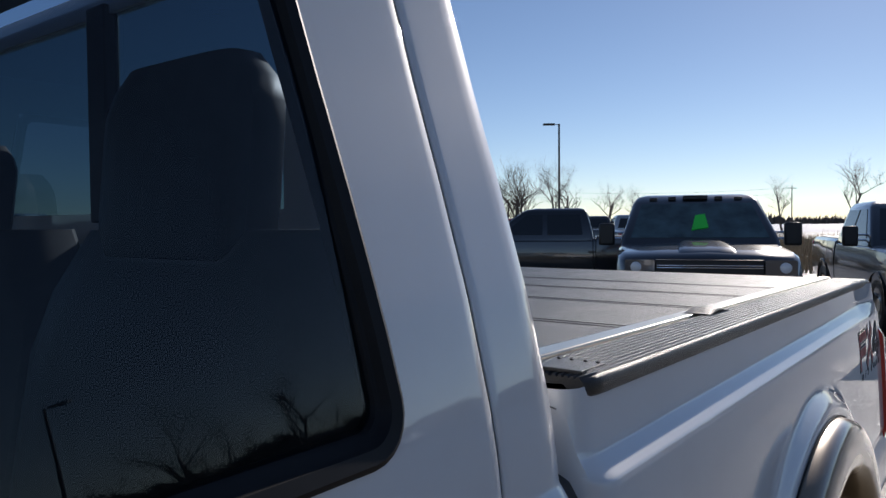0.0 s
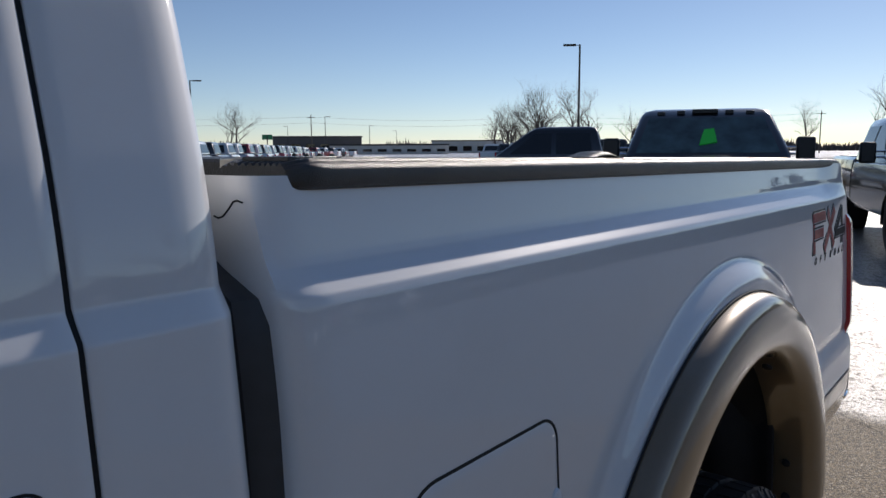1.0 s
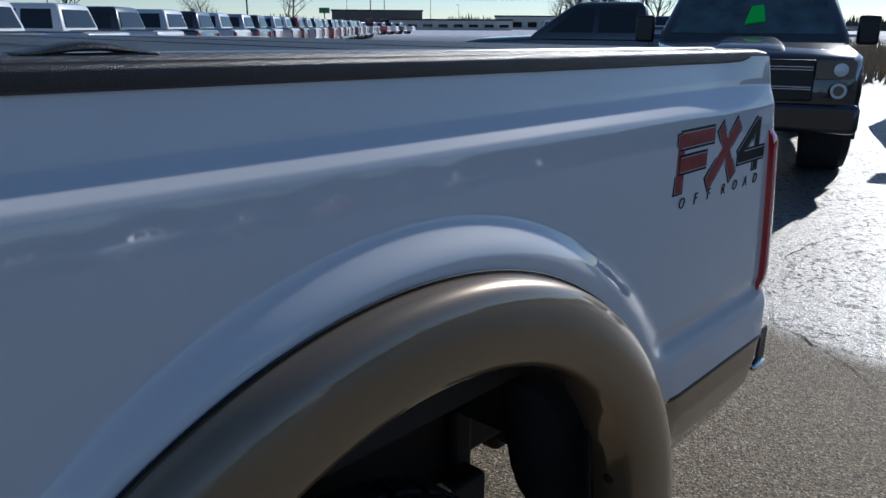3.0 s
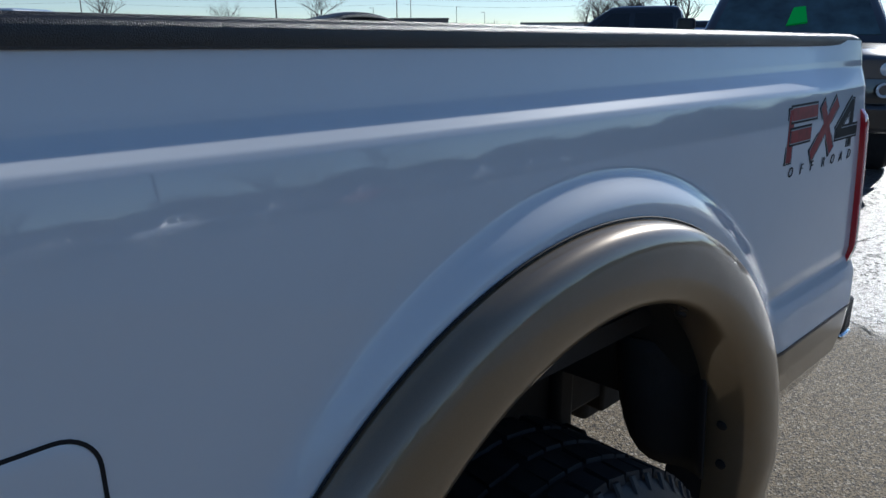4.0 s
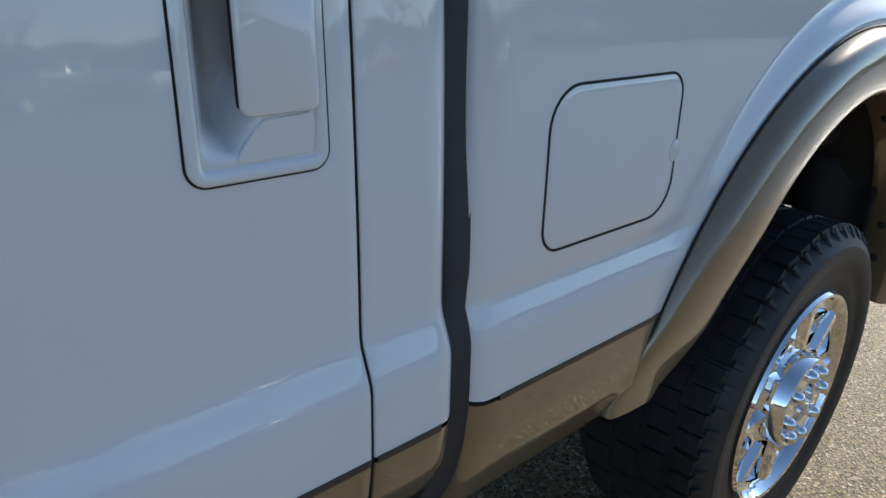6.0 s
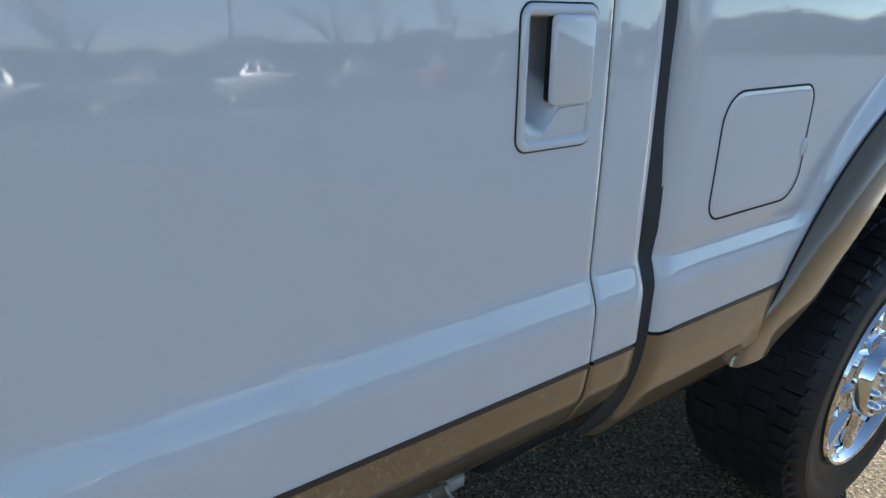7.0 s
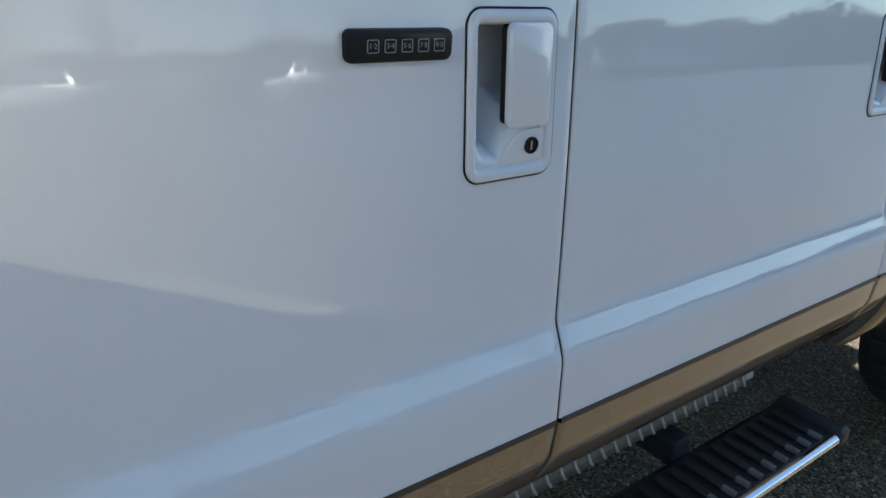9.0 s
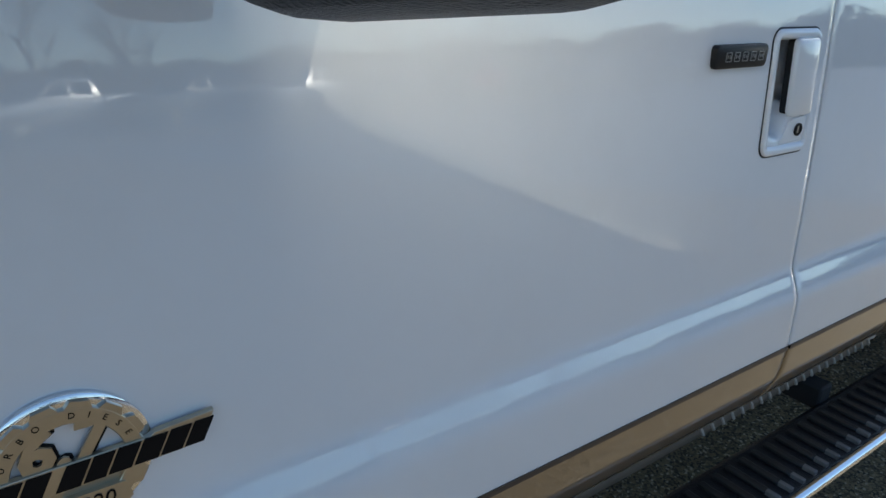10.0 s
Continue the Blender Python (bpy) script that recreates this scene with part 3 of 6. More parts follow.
    rim = put(bm, "rim", CHROME, "chrome wheel rim")
    bm = bmesh.new()
    add_lathe(bm, [(r * RS, d) for r, d in [(0.0, 0.075), (0.235, 0.085)]], (cx, cy, cz), n=48)
    put(bm, "brake_disc", LINER, "dark brake disc behind the spokes")
    # chrome face with eight pockets round a raised hub
    rings = [(0.094, -0.004), (0.118, -0.002), (0.136, -0.003), (0.152, -0.006), (0.188, -0.012), (0.206, -0.016), (0.222, -0.014), (0.232, -0.004)]
    na = 128
    face = bmesh.new()
    add_grid(face, [[(cx + r * math.cos(2 * math.pi * k / na), cy + d, cz + r * math.sin(2 * math.pi * k / na)) for r, d in rings] for k in range(na)],
             closed_u=True, keep=lambda i, j: not (j in (3, 4) and 4 <= i % 16 < 12))
    put(face, "wheel_face", CHROME, "chrome pressed wheel face")
    for k in range(8):
        pocket = bmesh.new()
        a0, a1 = 2 * math.pi * (16 * k + 4) / na, 2 * math.pi * (16 * k + 12) / na
        loop = [(0.152, a0), (0.152, (a0 + a1) / 2), (0.152, a1), (0.180, a1), (0.206, a1), (0.206, (a0 + a1) / 2), (0.206, a0), (0.180, a0)]
        am, rm = (a0 + a1) / 2, 0.182
        rows = []
        for depth, q in ((-0.011, 1.0), (0.004, 0.90), (0.016, 0.62), (0.045, 0.55)):
            rows.append([(cx + (rm + (r - rm) * q) * math.cos(am + (g - am) * q), cy + depth, cz + (rm + (r - rm) * q) * math.sin(am + (g - am) * q)) for r, g in loop])
        add_grid(pocket, rows, closed_v=True)
        ob = put(pocket, "pocket", CHROME)
        ob.data.polygons.foreach_set("use_smooth", [False] * len(ob.data.polygons))
        rib = bmesh.new()
        g = 2 * math.pi * (16 * k + 16) / na
        base, top = [], []
        for r, hw in ((0.120, 0.013), (0.215, 0.028)):
            for sgn in (-1, 1):
                base.append(rib.verts.new((cx + r * math.cos(g) - sgn * hw * math.sin(g), cy - 0.008, cz + r * math.sin(g) + sgn * hw * math.cos(g))))
                top.append(rib.verts.new((cx + r * math.cos(g) - sgn * hw * 0.45 * math.sin(g), cy - 0.024, cz + r * math.sin(g) + sgn * hw * 0.45 * math.cos(g))))
        rib.faces.new((top[0], top[1], top[3], top[2]))
        for i, j in ((0, 1), (1, 3), (3, 2), (2, 0)):
            rib.faces.new((base[i], base[j], top[j], top[i]))
        put(rib, "spoke", CHROME)
    bm = bmesh.new()
    add_lathe(bm, [(0.118, -0.001), (0.108, -0.010), (0.104, -0.046), (0.101, -0.0505), (0.096, -0.052), (0.094, -0.0505), (0.060, -0.0515), (0.050, -0.0520), (0.046, -0.0500), (0.044, -0.030), (0.040, -0.028), (0.022, -0.030), (0.0, -0.031)], (cx, cy, cz), n=72)
    put(bm, "hub", CHROME, "raised chrome hub cover")
    for k in range(8):
        bm = bmesh.new()
        a = radians(11 + 45 * k)
        c = (cx + 0.077 * math.cos(a), cy, cz + 0.077 * math.sin(a))
        add_lathe(bm, [(0.0150, -0.049), (0.0145, -0.058), (0.0118, -0.066), (0.006, -0.0705), (0.0, -0.0715)], c, n=14)
        put(bm, "lug_nut", CHROME)
    return w


for cx in (0.005, -3.95):
    wheel(cx, False)
    wheel(cx, True)


# ---- cab windows ----
def glazing(x_front, x_back, parent, mirror, mat, slant=0.0):
    f = (lambda y: WIDTH - y) if mirror else (lambda y: y)
    z0, z1 = WIN_Z
    path = []
    r = 0.035
    fr = lambda z: x_front + max(0, z - 1.40) * slant
    for k in range(7):                      # lower rear corner
        a = radians(-90 + 90 * k / 6)
        path.append((x_back(z0 + r) - r + r * math.cos(a), z0 + r + r * math.sin(a)))
    for k in range(1, 8):
        z = z0 + r + (z1 - 2 * r - z0) * k / 8
        path.append((x_back(z), z))
    for k in range(7):
        a = radians(90 * k / 6)
        path.append((x_back(z1 - r) - r + r * math.cos(a), z1 - r + r * math.sin(a)))
    for k in range(1, 9):
        x = x_back(z1) - r + (fr(z1) + r - x_back(z1) + r) * k / 8
        path.append((x, z1))
    for k in range(1, 8):
        z = z1 - (z1 - z0) * k / 8
        path.append((fr(z), z))
    for k in range(0, 8):
        path.append((fr(z0) + (x_back(z0) - r - fr(z0)) * k / 8, z0))
    bm = bmesh.new()
    rows = []
    k = len(path)
    for i, (x, z) in enumerate(path):
        p, q = path[i - 1], path[(i + 1) % k]
        dx, dz = q[0] - p[0], q[1] - p[1]
        s = math.hypot(dx, dz) or 1
        nx, nz = dz / s, -dx / s
        row = []
        for o, dy in ((0.008, 0.008), (0.008, -0.003), (0.003, -0.006), (-0.007, -0.004), (-0.010, 0.004), (-0.014, 0.006), (-0.017, 0.016)):
            zz = z + nz * o
            row.append((x + nx * o, f(CAB(zz) + dy), zz))
        rows.append(row)
    add_grid(bm, rows, closed_u=True)
    part("window_seal", bm, RUBBER, parent, "black rubber window surround")
    bm = bmesh.new()
    zs = [z0 - 0.004 + (z1 - z0 + 0.008) * j / 10 for j in range(11)]
    rows = []
    for z in zs:
        a, b = fr(z) - 0.004, x_back(z) + 0.004
        y = CAB(z0) + 0.011 + 0.20 * (z - z0) + 0.20 * (z - z0) ** 2
        rows.append([(a + (b - a) * i / 8, f(y), z) for i in range(9)])
    add_grid(bm, rows)
    ob = part("window_glass", bm, mat, parent, "dark tinted window glass")
    ob.visible_shadow = mat is PRIVACY


for mirror in (False, True):
    glazing(RWIN_FRONT, rear_back, truck, mirror, PRIVACY)
    glazing(FWIN_FRONT, front_back, truck, mirror, CLEAR, slant=0.75)
# roof
bm = bmesh.new()
rows = []
for i in range(15):
    x = -2.55 + (CAB_END - 0.06 + 2.55) * i / 14
    d = sstep((x + 2.55) / 0.12) * sstep((CAB_END - 0.05 - x) / 0.09)
    row = []
    for z, y in ((1.935, CAB(1.935)), (1.96, CAB(1.96)), (1.985, 0.27), (2.0, 0.33), (2.012, 0.45), (2.022, 0.7), (2.025, 1.0), (2.022, 1.3), (2.012, 1.55), (2.0, 1.67), (1.985, 1.73), (1.96, WIDTH - CAB(1.96)), (1.935, WIDTH - CAB(1.935))):
        row.append((x, y, z - 0.035 * (1 - d) * (z - 1.935) / 0.05))
    rows.append(row)
add_grid(bm, rows)
part("roof", bm, WHITE, truck, "white cab roof")
bm = bmesh.new()
add_grid(bm, [[(x, y, z) for y in (0.26, 0.6, 1.0, 1.4, 1.74)] for x, z in ((-2.5, 1.95), (-1.8, 1.965), (-1.08, 1.95))])
part("headliner", bm, material("headliner_cloth", (0.25, 0.24, 0.22), 0.9, spread=0.1, grain=80), truck, "grey cloth headliner")
# rear cab wall with its window
bm = bmesh.new()
for y0, y1, z0, z1 in ((0.30, 1.70, 0.60, 1.585), (0.30, 1.70, 1.915, 1.96), (0.30, 0.43, 1.585, 1.915), (1.57, 1.70, 1.585, 1.915)):
    add_box(bm, CAB_END - 0.02, CAB_END, y0, y1, z0, z1)
part("cab_back", bm, WHITE, truck, "white rear wall of the cab")
for y0, y1 in ((0.42, 0.87), (0.90, 1.38), (1.41, 1.58)):
    bm = bmesh.new()
    add_grid(bm, [[(CAB_END - 0.012, y, z) for z in (1.575, 1.925)] for y in (y1, y0)])
    ob = part("rear_window", bm, REAR_GLASS, truck, "clear rear cab window pane")
    ob.visible_shadow = False
for y in (0.886, 1.395):
    part("window_mullion", box(CAB_END - 0.030, CAB_END - 0.002, y - 0.030, y + 0.030, 1.57, 1.93), RUBBER, truck, "black mullion of the rear cab window", bevel=0.004)
# windscreen, bonnet and nose
bm = bmesh.new()
add_grid(bm, [[(x, 0.12 + 0.05 * k + (1.76 - 0.1 * k) * j / 8, z) for j in range(9)] for k, (x, z) in enumerate(((-3.22, 1.33), (-3.0, 1.54), (-2.78, 1.75), (-2.56, 1.95)))])
ob = part("windscreen", bm, CLEAR, truck, "clear windscreen")
ob.visible_shadow = False
bm = bmesh.new()
rows = []
for x, z, w in ((-3.20, 1.325, 0.03), (-3.6, 1.31, 0.03), (-4.2, 1.28, 0.03), (-4.5, 1.24, 0.05), (-4.62, 1.12, 0.08), (-4.64, 0.80, 0.08)):
    rows.append([(x, w + (WIDTH - 2 * w) * j / 12, z - 0.05 * (abs(j - 6) / 6) ** 3) for j in range(13)])
add_grid(bm, rows)
part("bonnet", bm, WHITE, truck, "white bonnet")
bm = bmesh.new()
add_box(bm, -4.60, -4.46, 0.03, WIDTH - 0.03, 0.72, 1.22)
part("nose_panel", bm, WHITE, truck, "white nose panel round the grille", bevel=0.02)
nose = part("grille", box(-4.665, -4.60, 0.42, WIDTH - 0.42, 0.80, 1.16), CHROME, truck, "chrome grille surround", bevel=0.02)
for z in (0.86, 0.94, 1.02, 1.10):
    part("grille_slot", box(-4.672, -4.655, 0.50, WIDTH - 0.50, z - 0.028, z + 0.028), GAP, nose, "black grille slot", bevel=0.008)
for y in (0.06, WIDTH - 0.34):
    part("headlamp", box(-4.655, -4.58, y, y + 0.28, 0.80, 1.14), CHROME, truck, "bright headlamp", bevel=0.03)
bm = bmesh.new()
add_box(bm, -4.78, -4.60, 0.0, WIDTH, 0.50, 0.74)
part("front_bumper", bm, CHROME, truck, "chrome front bumper", bevel=0.03)
# cabin floor, dash, seats
bm = bmesh.new()
add_box(bm, -3.2, -1.05, 0.16, 1.84, 0.60, 0.66)
add_box(bm, -3.15, -2.8, 0.16, 1.84, 0.9, 1.30)
part("cabin_floor", bm, TRIM_IN, truck, "dark cabin floor and dashboard", bevel=0.02)


def seat_part(x0, x1, y0, y1, z0, z1, lean, name, label=""):
    bm = bmesh.new()
    rows = []
    for i in range(9):
        v = i / 8
        z = z0 + (z1 - z0) * v
        sx = lean * v
        row = []
        for k in range(20):
            a = 2 * math.pi * k / 20
            ca, sn = math.cos(a), math.sin(a)
            e = 0.45
            px = abs(ca) ** e * (1 if ca > 0 else -1)
            py = abs(sn) ** e * (1 if sn > 0 else -1)
            t = 1 - 0.28 * max(0, (v - 0.7) / 0.3) ** 2 - 0.1 * max(0, (0.2 - v) / 0.2) ** 2
            row.append(((x0 + x1) / 2 + sx + px * (x1 - x0) / 2 * t, (y0 + y1) / 2 + py * (y1 - y0) / 2 * t, z))
        rows.append(row)
    vs = add_grid(bm, rows, closed_v=True)
    bm.faces.new(vs[0])
    bm.faces.new(list(reversed(vs[-1])))
    return part(name, bm, SEAT, truck, label)


for y in (0.38, 1.0, 1.62):
    seat_part(-1.34, -1.18, y - 0.30, y + 0.30, 0.95, 1.56, 0.10, "rear_backrest", "dark leather rear seat back")
    seat_part(-1.235, -1.165, y - 0.14 + 0.015, y + 0.14 + 0.015, 1.53, 1.742 if y < 0.6 else 1.69, 0.02, "rear_headrest", "dark leather headrest")
bm = box(-1.75, -1.25, 0.18, 1.82, 0.66, 0.98)
part("rear_bench", bm, SEAT, truck, "dark leather rear bench", bevel=0.05)
for y in (0.5, 1.5):
    seat_part(-2.35, -2.17, y - 0.26, y + 0.26, 0.95, 1.52, 0.12, "front_backrest", "dark leather front seat back")
    seat_part(-2.20, -2.08, y - 0.14, y + 0.14, 1.52, 1.74, 0.02, "front_headrest", "dark leather headrest")


# ---- door handles ----
def door_handle(key, lock):
    x0, x1 = HANDLES[key]
    z0, z1 = HANDLE_Z
    door = DOORS[key]
    out = rounded(x0, x1, z0, z1, 0.016, 6)
    bm = bmesh.new()
    rows = []
    k = len(out)
    for i, (x, z) in enumerate(out):
        p, q = out[i - 1], out[(i + 1) % k]
        dx, dz = q[0] - p[0], q[1] - p[1]
        s = math.hypot(dx, dz) or 1
        nx, nz = dz / s, -dx / s
        rows.append([(x + nx * o, CAB(z + nz * o) + dy, z + nz * o) for o, dy in ((0.0, 0.006), (0.0, -0.002), (-0.002, -0.0042), (-0.006, -0.0048), (-0.010, -0.0035), (-0.013, 0.0), (-0.014, 0.006))])
    add_grid(bm, rows, closed_u=True)
    bezel = part("handle_bezel", bm, WHITE, door, "white painted handle bezel")
    bm = bmesh.new()
    rows = []
    for i, (x, z) in enumerate(out):
        p, q = out[i - 1], out[(i + 1) % k]
        dx, dz = q[0] - p[0], q[1] - p[1]
        s = math.hypot(dx, dz) or 1
        nx, nz = dz / s, -dx / s
        rows.append([(x + nx * o, CAB(z + nz * o) + dy, z + nz * o) for o, dy in ((0.0022, 0.003), (0.0020, -0.0008), (0.0, -0.0008), (-0.0004, 0.003))])
    add_grid(bm, rows, closed_u=True)
    part("handle_gasket", bm, GAP, bezel, "dark gasket line")
    # scooped cup
    a, b, c, d = x0 + 0.009, x1 - 0.009, z0 + 0.009, z1 - 0.009
    bm = bmesh.new()
    rows = []
    for i in range(33):
        u = i / 32
        row = []
        for j in range(41):
            v = j / 40
            x, z = a + (b - a) * u, c + (d - c) * v
            ramp = sstep((v - 0.06 - 0.26 * sstep((u - 0.30) / 0.25)) / 0.20)
            dep = 0.050 * sstep(u / 0.36) * ramp * sstep((1 - v) / 0.07) * (1 - 0.25 * sstep((u - 0.8) / 0.2))
            row.append((x, CAB(z) - 0.001 + dep, z))
        rows.append(row)
    add_grid(bm, rows)
    part("handle_cup", bm, WHITE, bezel, "white scooped handle recess")
    # pull lever
    lx0, lx1, lz0, lz1 = x0 + 0.046, x1 - 0.010, z0 + 0.049, z1 - 0.011
    bm = bmesh.new()
    prof = [(-0.001, 0.001), (-0.002, 0.0), (-0.0055, 0.0), (-0.0078, 0.0010), (-0.0088, 0.0028)]
    o = rounded(lx0, lx1, lz0, lz1, 0.008, 5)
    kk = len(o)
    rows = []
    for y, inset in prof:
        row = []
        cx, cz = (lx0 + lx1) / 2, (lz0 + lz1) / 2
        for x, z in o:
            fx = 1 - inset / ((lx1 - lx0) / 2)
            fz = 1 - inset / ((lz1 - lz0) / 2)
            zv = cz + (z - cz) * fz
            row.append((cx + (x - cx) * fx, CAB(zv) + y, zv))
        rows.append(row)
    vs = add_grid(bm, rows, closed_v=True)
    bm.faces.new(vs[-1])
    part("handle_lever", bm, WHITE, bezel, "white pull lever")
    # black solids put in as the shadow round and behind the lever
    bm = bmesh.new()
    o2 = rounded(lx0 + 0.012, lx1 + 0.003, lz0 - 0.0035, lz1 + 0.003, 0.007, 5)
    add_prism(bm, o2, CAB(1.15) + 0.003, CAB(1.15) + 0.010)
    add_prism(bm, rounded(lx0 + 0.0025, lx1 - 0.002, lz0 + 0.002, lz1 - 0.002, 0.006, 4), CAB(1.15) - 0.002, CAB(1.15) + 0.008)
    for q in bm.verts:
        q.co.y += CAB(q.co.z) - CAB(1.15)
    part("lever_shadow", bm, GAP, bezel, "black fill for the shadow round the lever")
    # lower pod
    pod = [(x0 + 0.042, z0 + 0.012), (x1 - 0.015, z0 + 0.014), (x1 - 0.0125, z0 + 0.020), (x1 - 0.0125, z0 + 0.044), (x1 - 0.017, z0 + 0.0475), (x0 + 0.066, z0 + 0.0455), (x0 + 0.058, z0 + 0.040), (x0 + 0.040, z0 + 0.017)]
    bm = bmesh.new()
    add_prism(bm, pod, CAB(1.10) - 0.0042, CAB(1.10) + 0.004)
    part("handle_pod", bm, WHITE, bezel, "white raised pod below the lever", bevel=0.0015)
    if lock:
        bm = bmesh.new()
        cc = (x1 - 0.030, CAB(1.095), z0 + 0.030)
        add_lathe(bm, [(0.0085, 0.0), (0.0085, -0.0060), (0.0070, -0.0064), (0.0066, -0.0045), (0.0, -0.0045)], cc, n=24)
        lk = part("key_lock", bm, RUBBER, bezel, "black key lock")
        bm = box(cc[0] - 0.0010, cc[0] + 0.0010, cc[1] - 0.0052, cc[1] - 0.004, cc[2] - 0.0045, cc[2] + 0.0045)
        part("keyway", bm, SATIN, bezel, "steel keyway")


door_handle("front", True)
door_handle("rear", False)

# ---- keypad ----
kx0, kx1, kz0, kz1 = -2.213, -2.108, 1.170, 1.1965
bm = bmesh.new()
ky = CAB(1.184)
rows = []
o = rounded(kx0, kx1, kz0, kz1, 0.0065, 6)
cx, cz = (kx0 + kx1) / 2, (kz0 + kz1) / 2
for y, q in ((0.002, 0.0), (-0.005, 0.0), (-0.0068, 0.0008), (-0.0076, 0.0025)):
    rows.append([(cx + (x - cx) * (1 - q / 0.057), ky + y, cz + (z - cz) * (1 - q / 0.0143)) for x, z in o])
vs = add_grid(bm, rows, closed_v=True)
bm.faces.new(vs[-1])
keypad = part("keypad", bm, RUBBER, DOORS["front"], "black five-button entry keypad")
for i, s in enumerate(("1·2", "3·4", "5·6", "7·8", "9·0")):
    px = kx0 + 0.024 + i * 0.0165
    o = rounded(px - 0.0056, px + 0.0056, cz - 0.0054, cz + 0.0054, 0.0015, 3)
    bm = bmesh.new()
    add_sweep(bm, o, [(0.0, ky - 0.0070), (0.0, ky - 0.0081), (-0.0008, ky - 0.0081), (-0.0008, ky - 0.0070)], closed=True)
    key = part("key", bm, KEY_FACE, keypad, "grey key outline")
    text_mesh(s, 0.0062, KEY_FACE, keypad, "key_number", pose(px, ky - 0.0080, cz, 90), depth=0.0003)

# ---- fuel door ----
FD = rounded(-0.871, -0.602, 0.911, 1.101, (0.030, 0.050, 0.030, 0.050), 8)
bm = bmesh.new()
rows = []
k = len(FD)
for i, (x, z) in enumerate(FD):
    p, q = FD[i - 1], FD[(i + 1) % k]
    dx, dz = q[0] - p[0], q[1] - p[1]
    s = math.hypot(dx, dz) or 1
    nx, nz = dz / s, -dx / s
    rows.append([(x + nx * o, bed_y(x + nx * o, z + nz * o) + dy, z + nz * o) for o, dy in ((0.0019, 0.003), (0.0017, -0.0009), (-0.0016, -0.0009), (-0.0019, 0.003))])
add_grid(bm, rows, closed_u=True)
part("fuel_door_gap", bm, GAP, near_bed, "dark gap round the fuel door")
bm = bmesh.new()
cx, cz = -0.7365, 1.006
rows = []
for q, dy in ((0.0016, 0.003), (0.0017, -0.0003), (0.0027, -0.0008), (0.012, -0.0010), (0.05, -0.0010), (0.09, -0.0010)):
    row = []
    for x, z in FD:
        ux, uz = x - cx, z - cz
        fx, fz = 1 - q / 0.1345, 1 - q / 0.095
        X, Z = cx + ux * fx, cz + uz * fz
        row.append((X, bed_y(X, Z) + dy, Z))
    rows.append(row)
vs = add_grid(bm, rows, closed_v=True)
bm.faces.new(vs[-1])
fuel_door = part("fuel_door", bm, WHITE, near_bed, "white rounded fuel filler door")
bm = bmesh.new()
rows = []
for r, dy in ((1.0, 0.001), (0.9, -0.003), (0.6, -0.0052), (0.0, -0.006)):
    rows.append([(-0.608 + 0.011 * r * math.cos(a), bed_y(-0.608, 1.0) + dy, 0.998 + 0.017 * r * math.sin(a)) for a in [2 * math.pi * i / 16 for i in range(16)]])
add_grid(bm, rows, closed_v=True)
part("finger_tab", bm, WHITE, fuel_door, "small raised finger tab")


# ---- decal ----
def stroke(bm, pts, width, off, shear=0.20, x0=0.0, z0=0.0):
    """A bar between two points of the decal, in metres, laid on the bed side."""
    (ax, az), (bx, bz) = pts
    dx, dz = bx - ax, bz - az
    s = math.hypot(dx, dz)
    ux, uz = dx / s * width / 2, dz / s * width / 2
    nx, nz = -uz, ux
    ex, ez = ux * off[1], uz * off[1]
    q = []
    for x, z in ((ax - ex + nx, az - ez + nz), (bx + ex + nx, bz + ez + nz), (bx + ex - nx, bz + ez - nz), (ax - ex - nx, az - ez - nz)):
        X = x0 + x + shear * z
        Z = z0 + z
        q.append((X, bed_y(X, Z) - off[0], Z))
    a = [bm.verts.new(p) for p in q]
    b = [bm.verts.new((p[0], p[1] + off[0] + 0.001, p[2])) for p in q]
    bm.faces.new(a)
    for i in range(4):
        bm.faces.new((a[i], a[(i + 1) % 4], b[(i + 1) % 4], b[i]))


DX, DZ = 0.651, 1.144
H = 0.096
F_BARS = [((0.014, 0.0), (0.014, H)), ((0.014, H - 0.009), (0.140, H - 0.009)), ((0.014, 0.046), (0.112, 0.046))]
X_BARS = [((0.126, 0.0), (0.252, H)), ((0.236, 0.0), (0.170, H))]
FOUR_BARS = [((0.345, 0.0), (0.345, H)), ((0.345, H - 0.006), (0.258, 0.034)), ((0.256, 0.030), (0.384, 0.030))]
for bars, fill, wide in ((F_BARS, DECAL_RED, 0.031), (X_BARS, DECAL_RED, 0.031), (FOUR_BARS, DECAL_BLACK, 0.027)):
    layers = ((wide + 0.004, 0.0010, 0.25, DECAL_BLACK, "black decal outline"), (wide - 0.0040, 0.0014, 0.1, DECAL_GREY, "thin grey inner line"), (wide - 0.0080, 0.0018, 0.05, fill, "decal fill"))
    owner = near_bed
    for width, off, ext, mat, lab in layers:
        bm = bmesh.new()
        for bar in bars:
            stroke(bm, bar, width, (off, ext), x0=DX, z0=DZ)
        ob = part("decal_mark" if owner is near_bed else "decal_layer", bm, mat, owner, lab, smooth=False)
        if owner is near_bed:
            owner = ob
for i, ch in enumerate("OFF ROAD"):
    if ch != " ":
        px = 0.680 + (0, 0.053, 0.106, 0, 0.170, 0.222, 0.272, 0.322)[i]
        text_mesh(ch, 0.029, DECAL_BLACK, near_bed, "decal_letter", pose(px, bed_y(px, 1.122) - 0.0012, 1.1225, 90), depth=0.0004, shear=0.2, label="thin black letter")

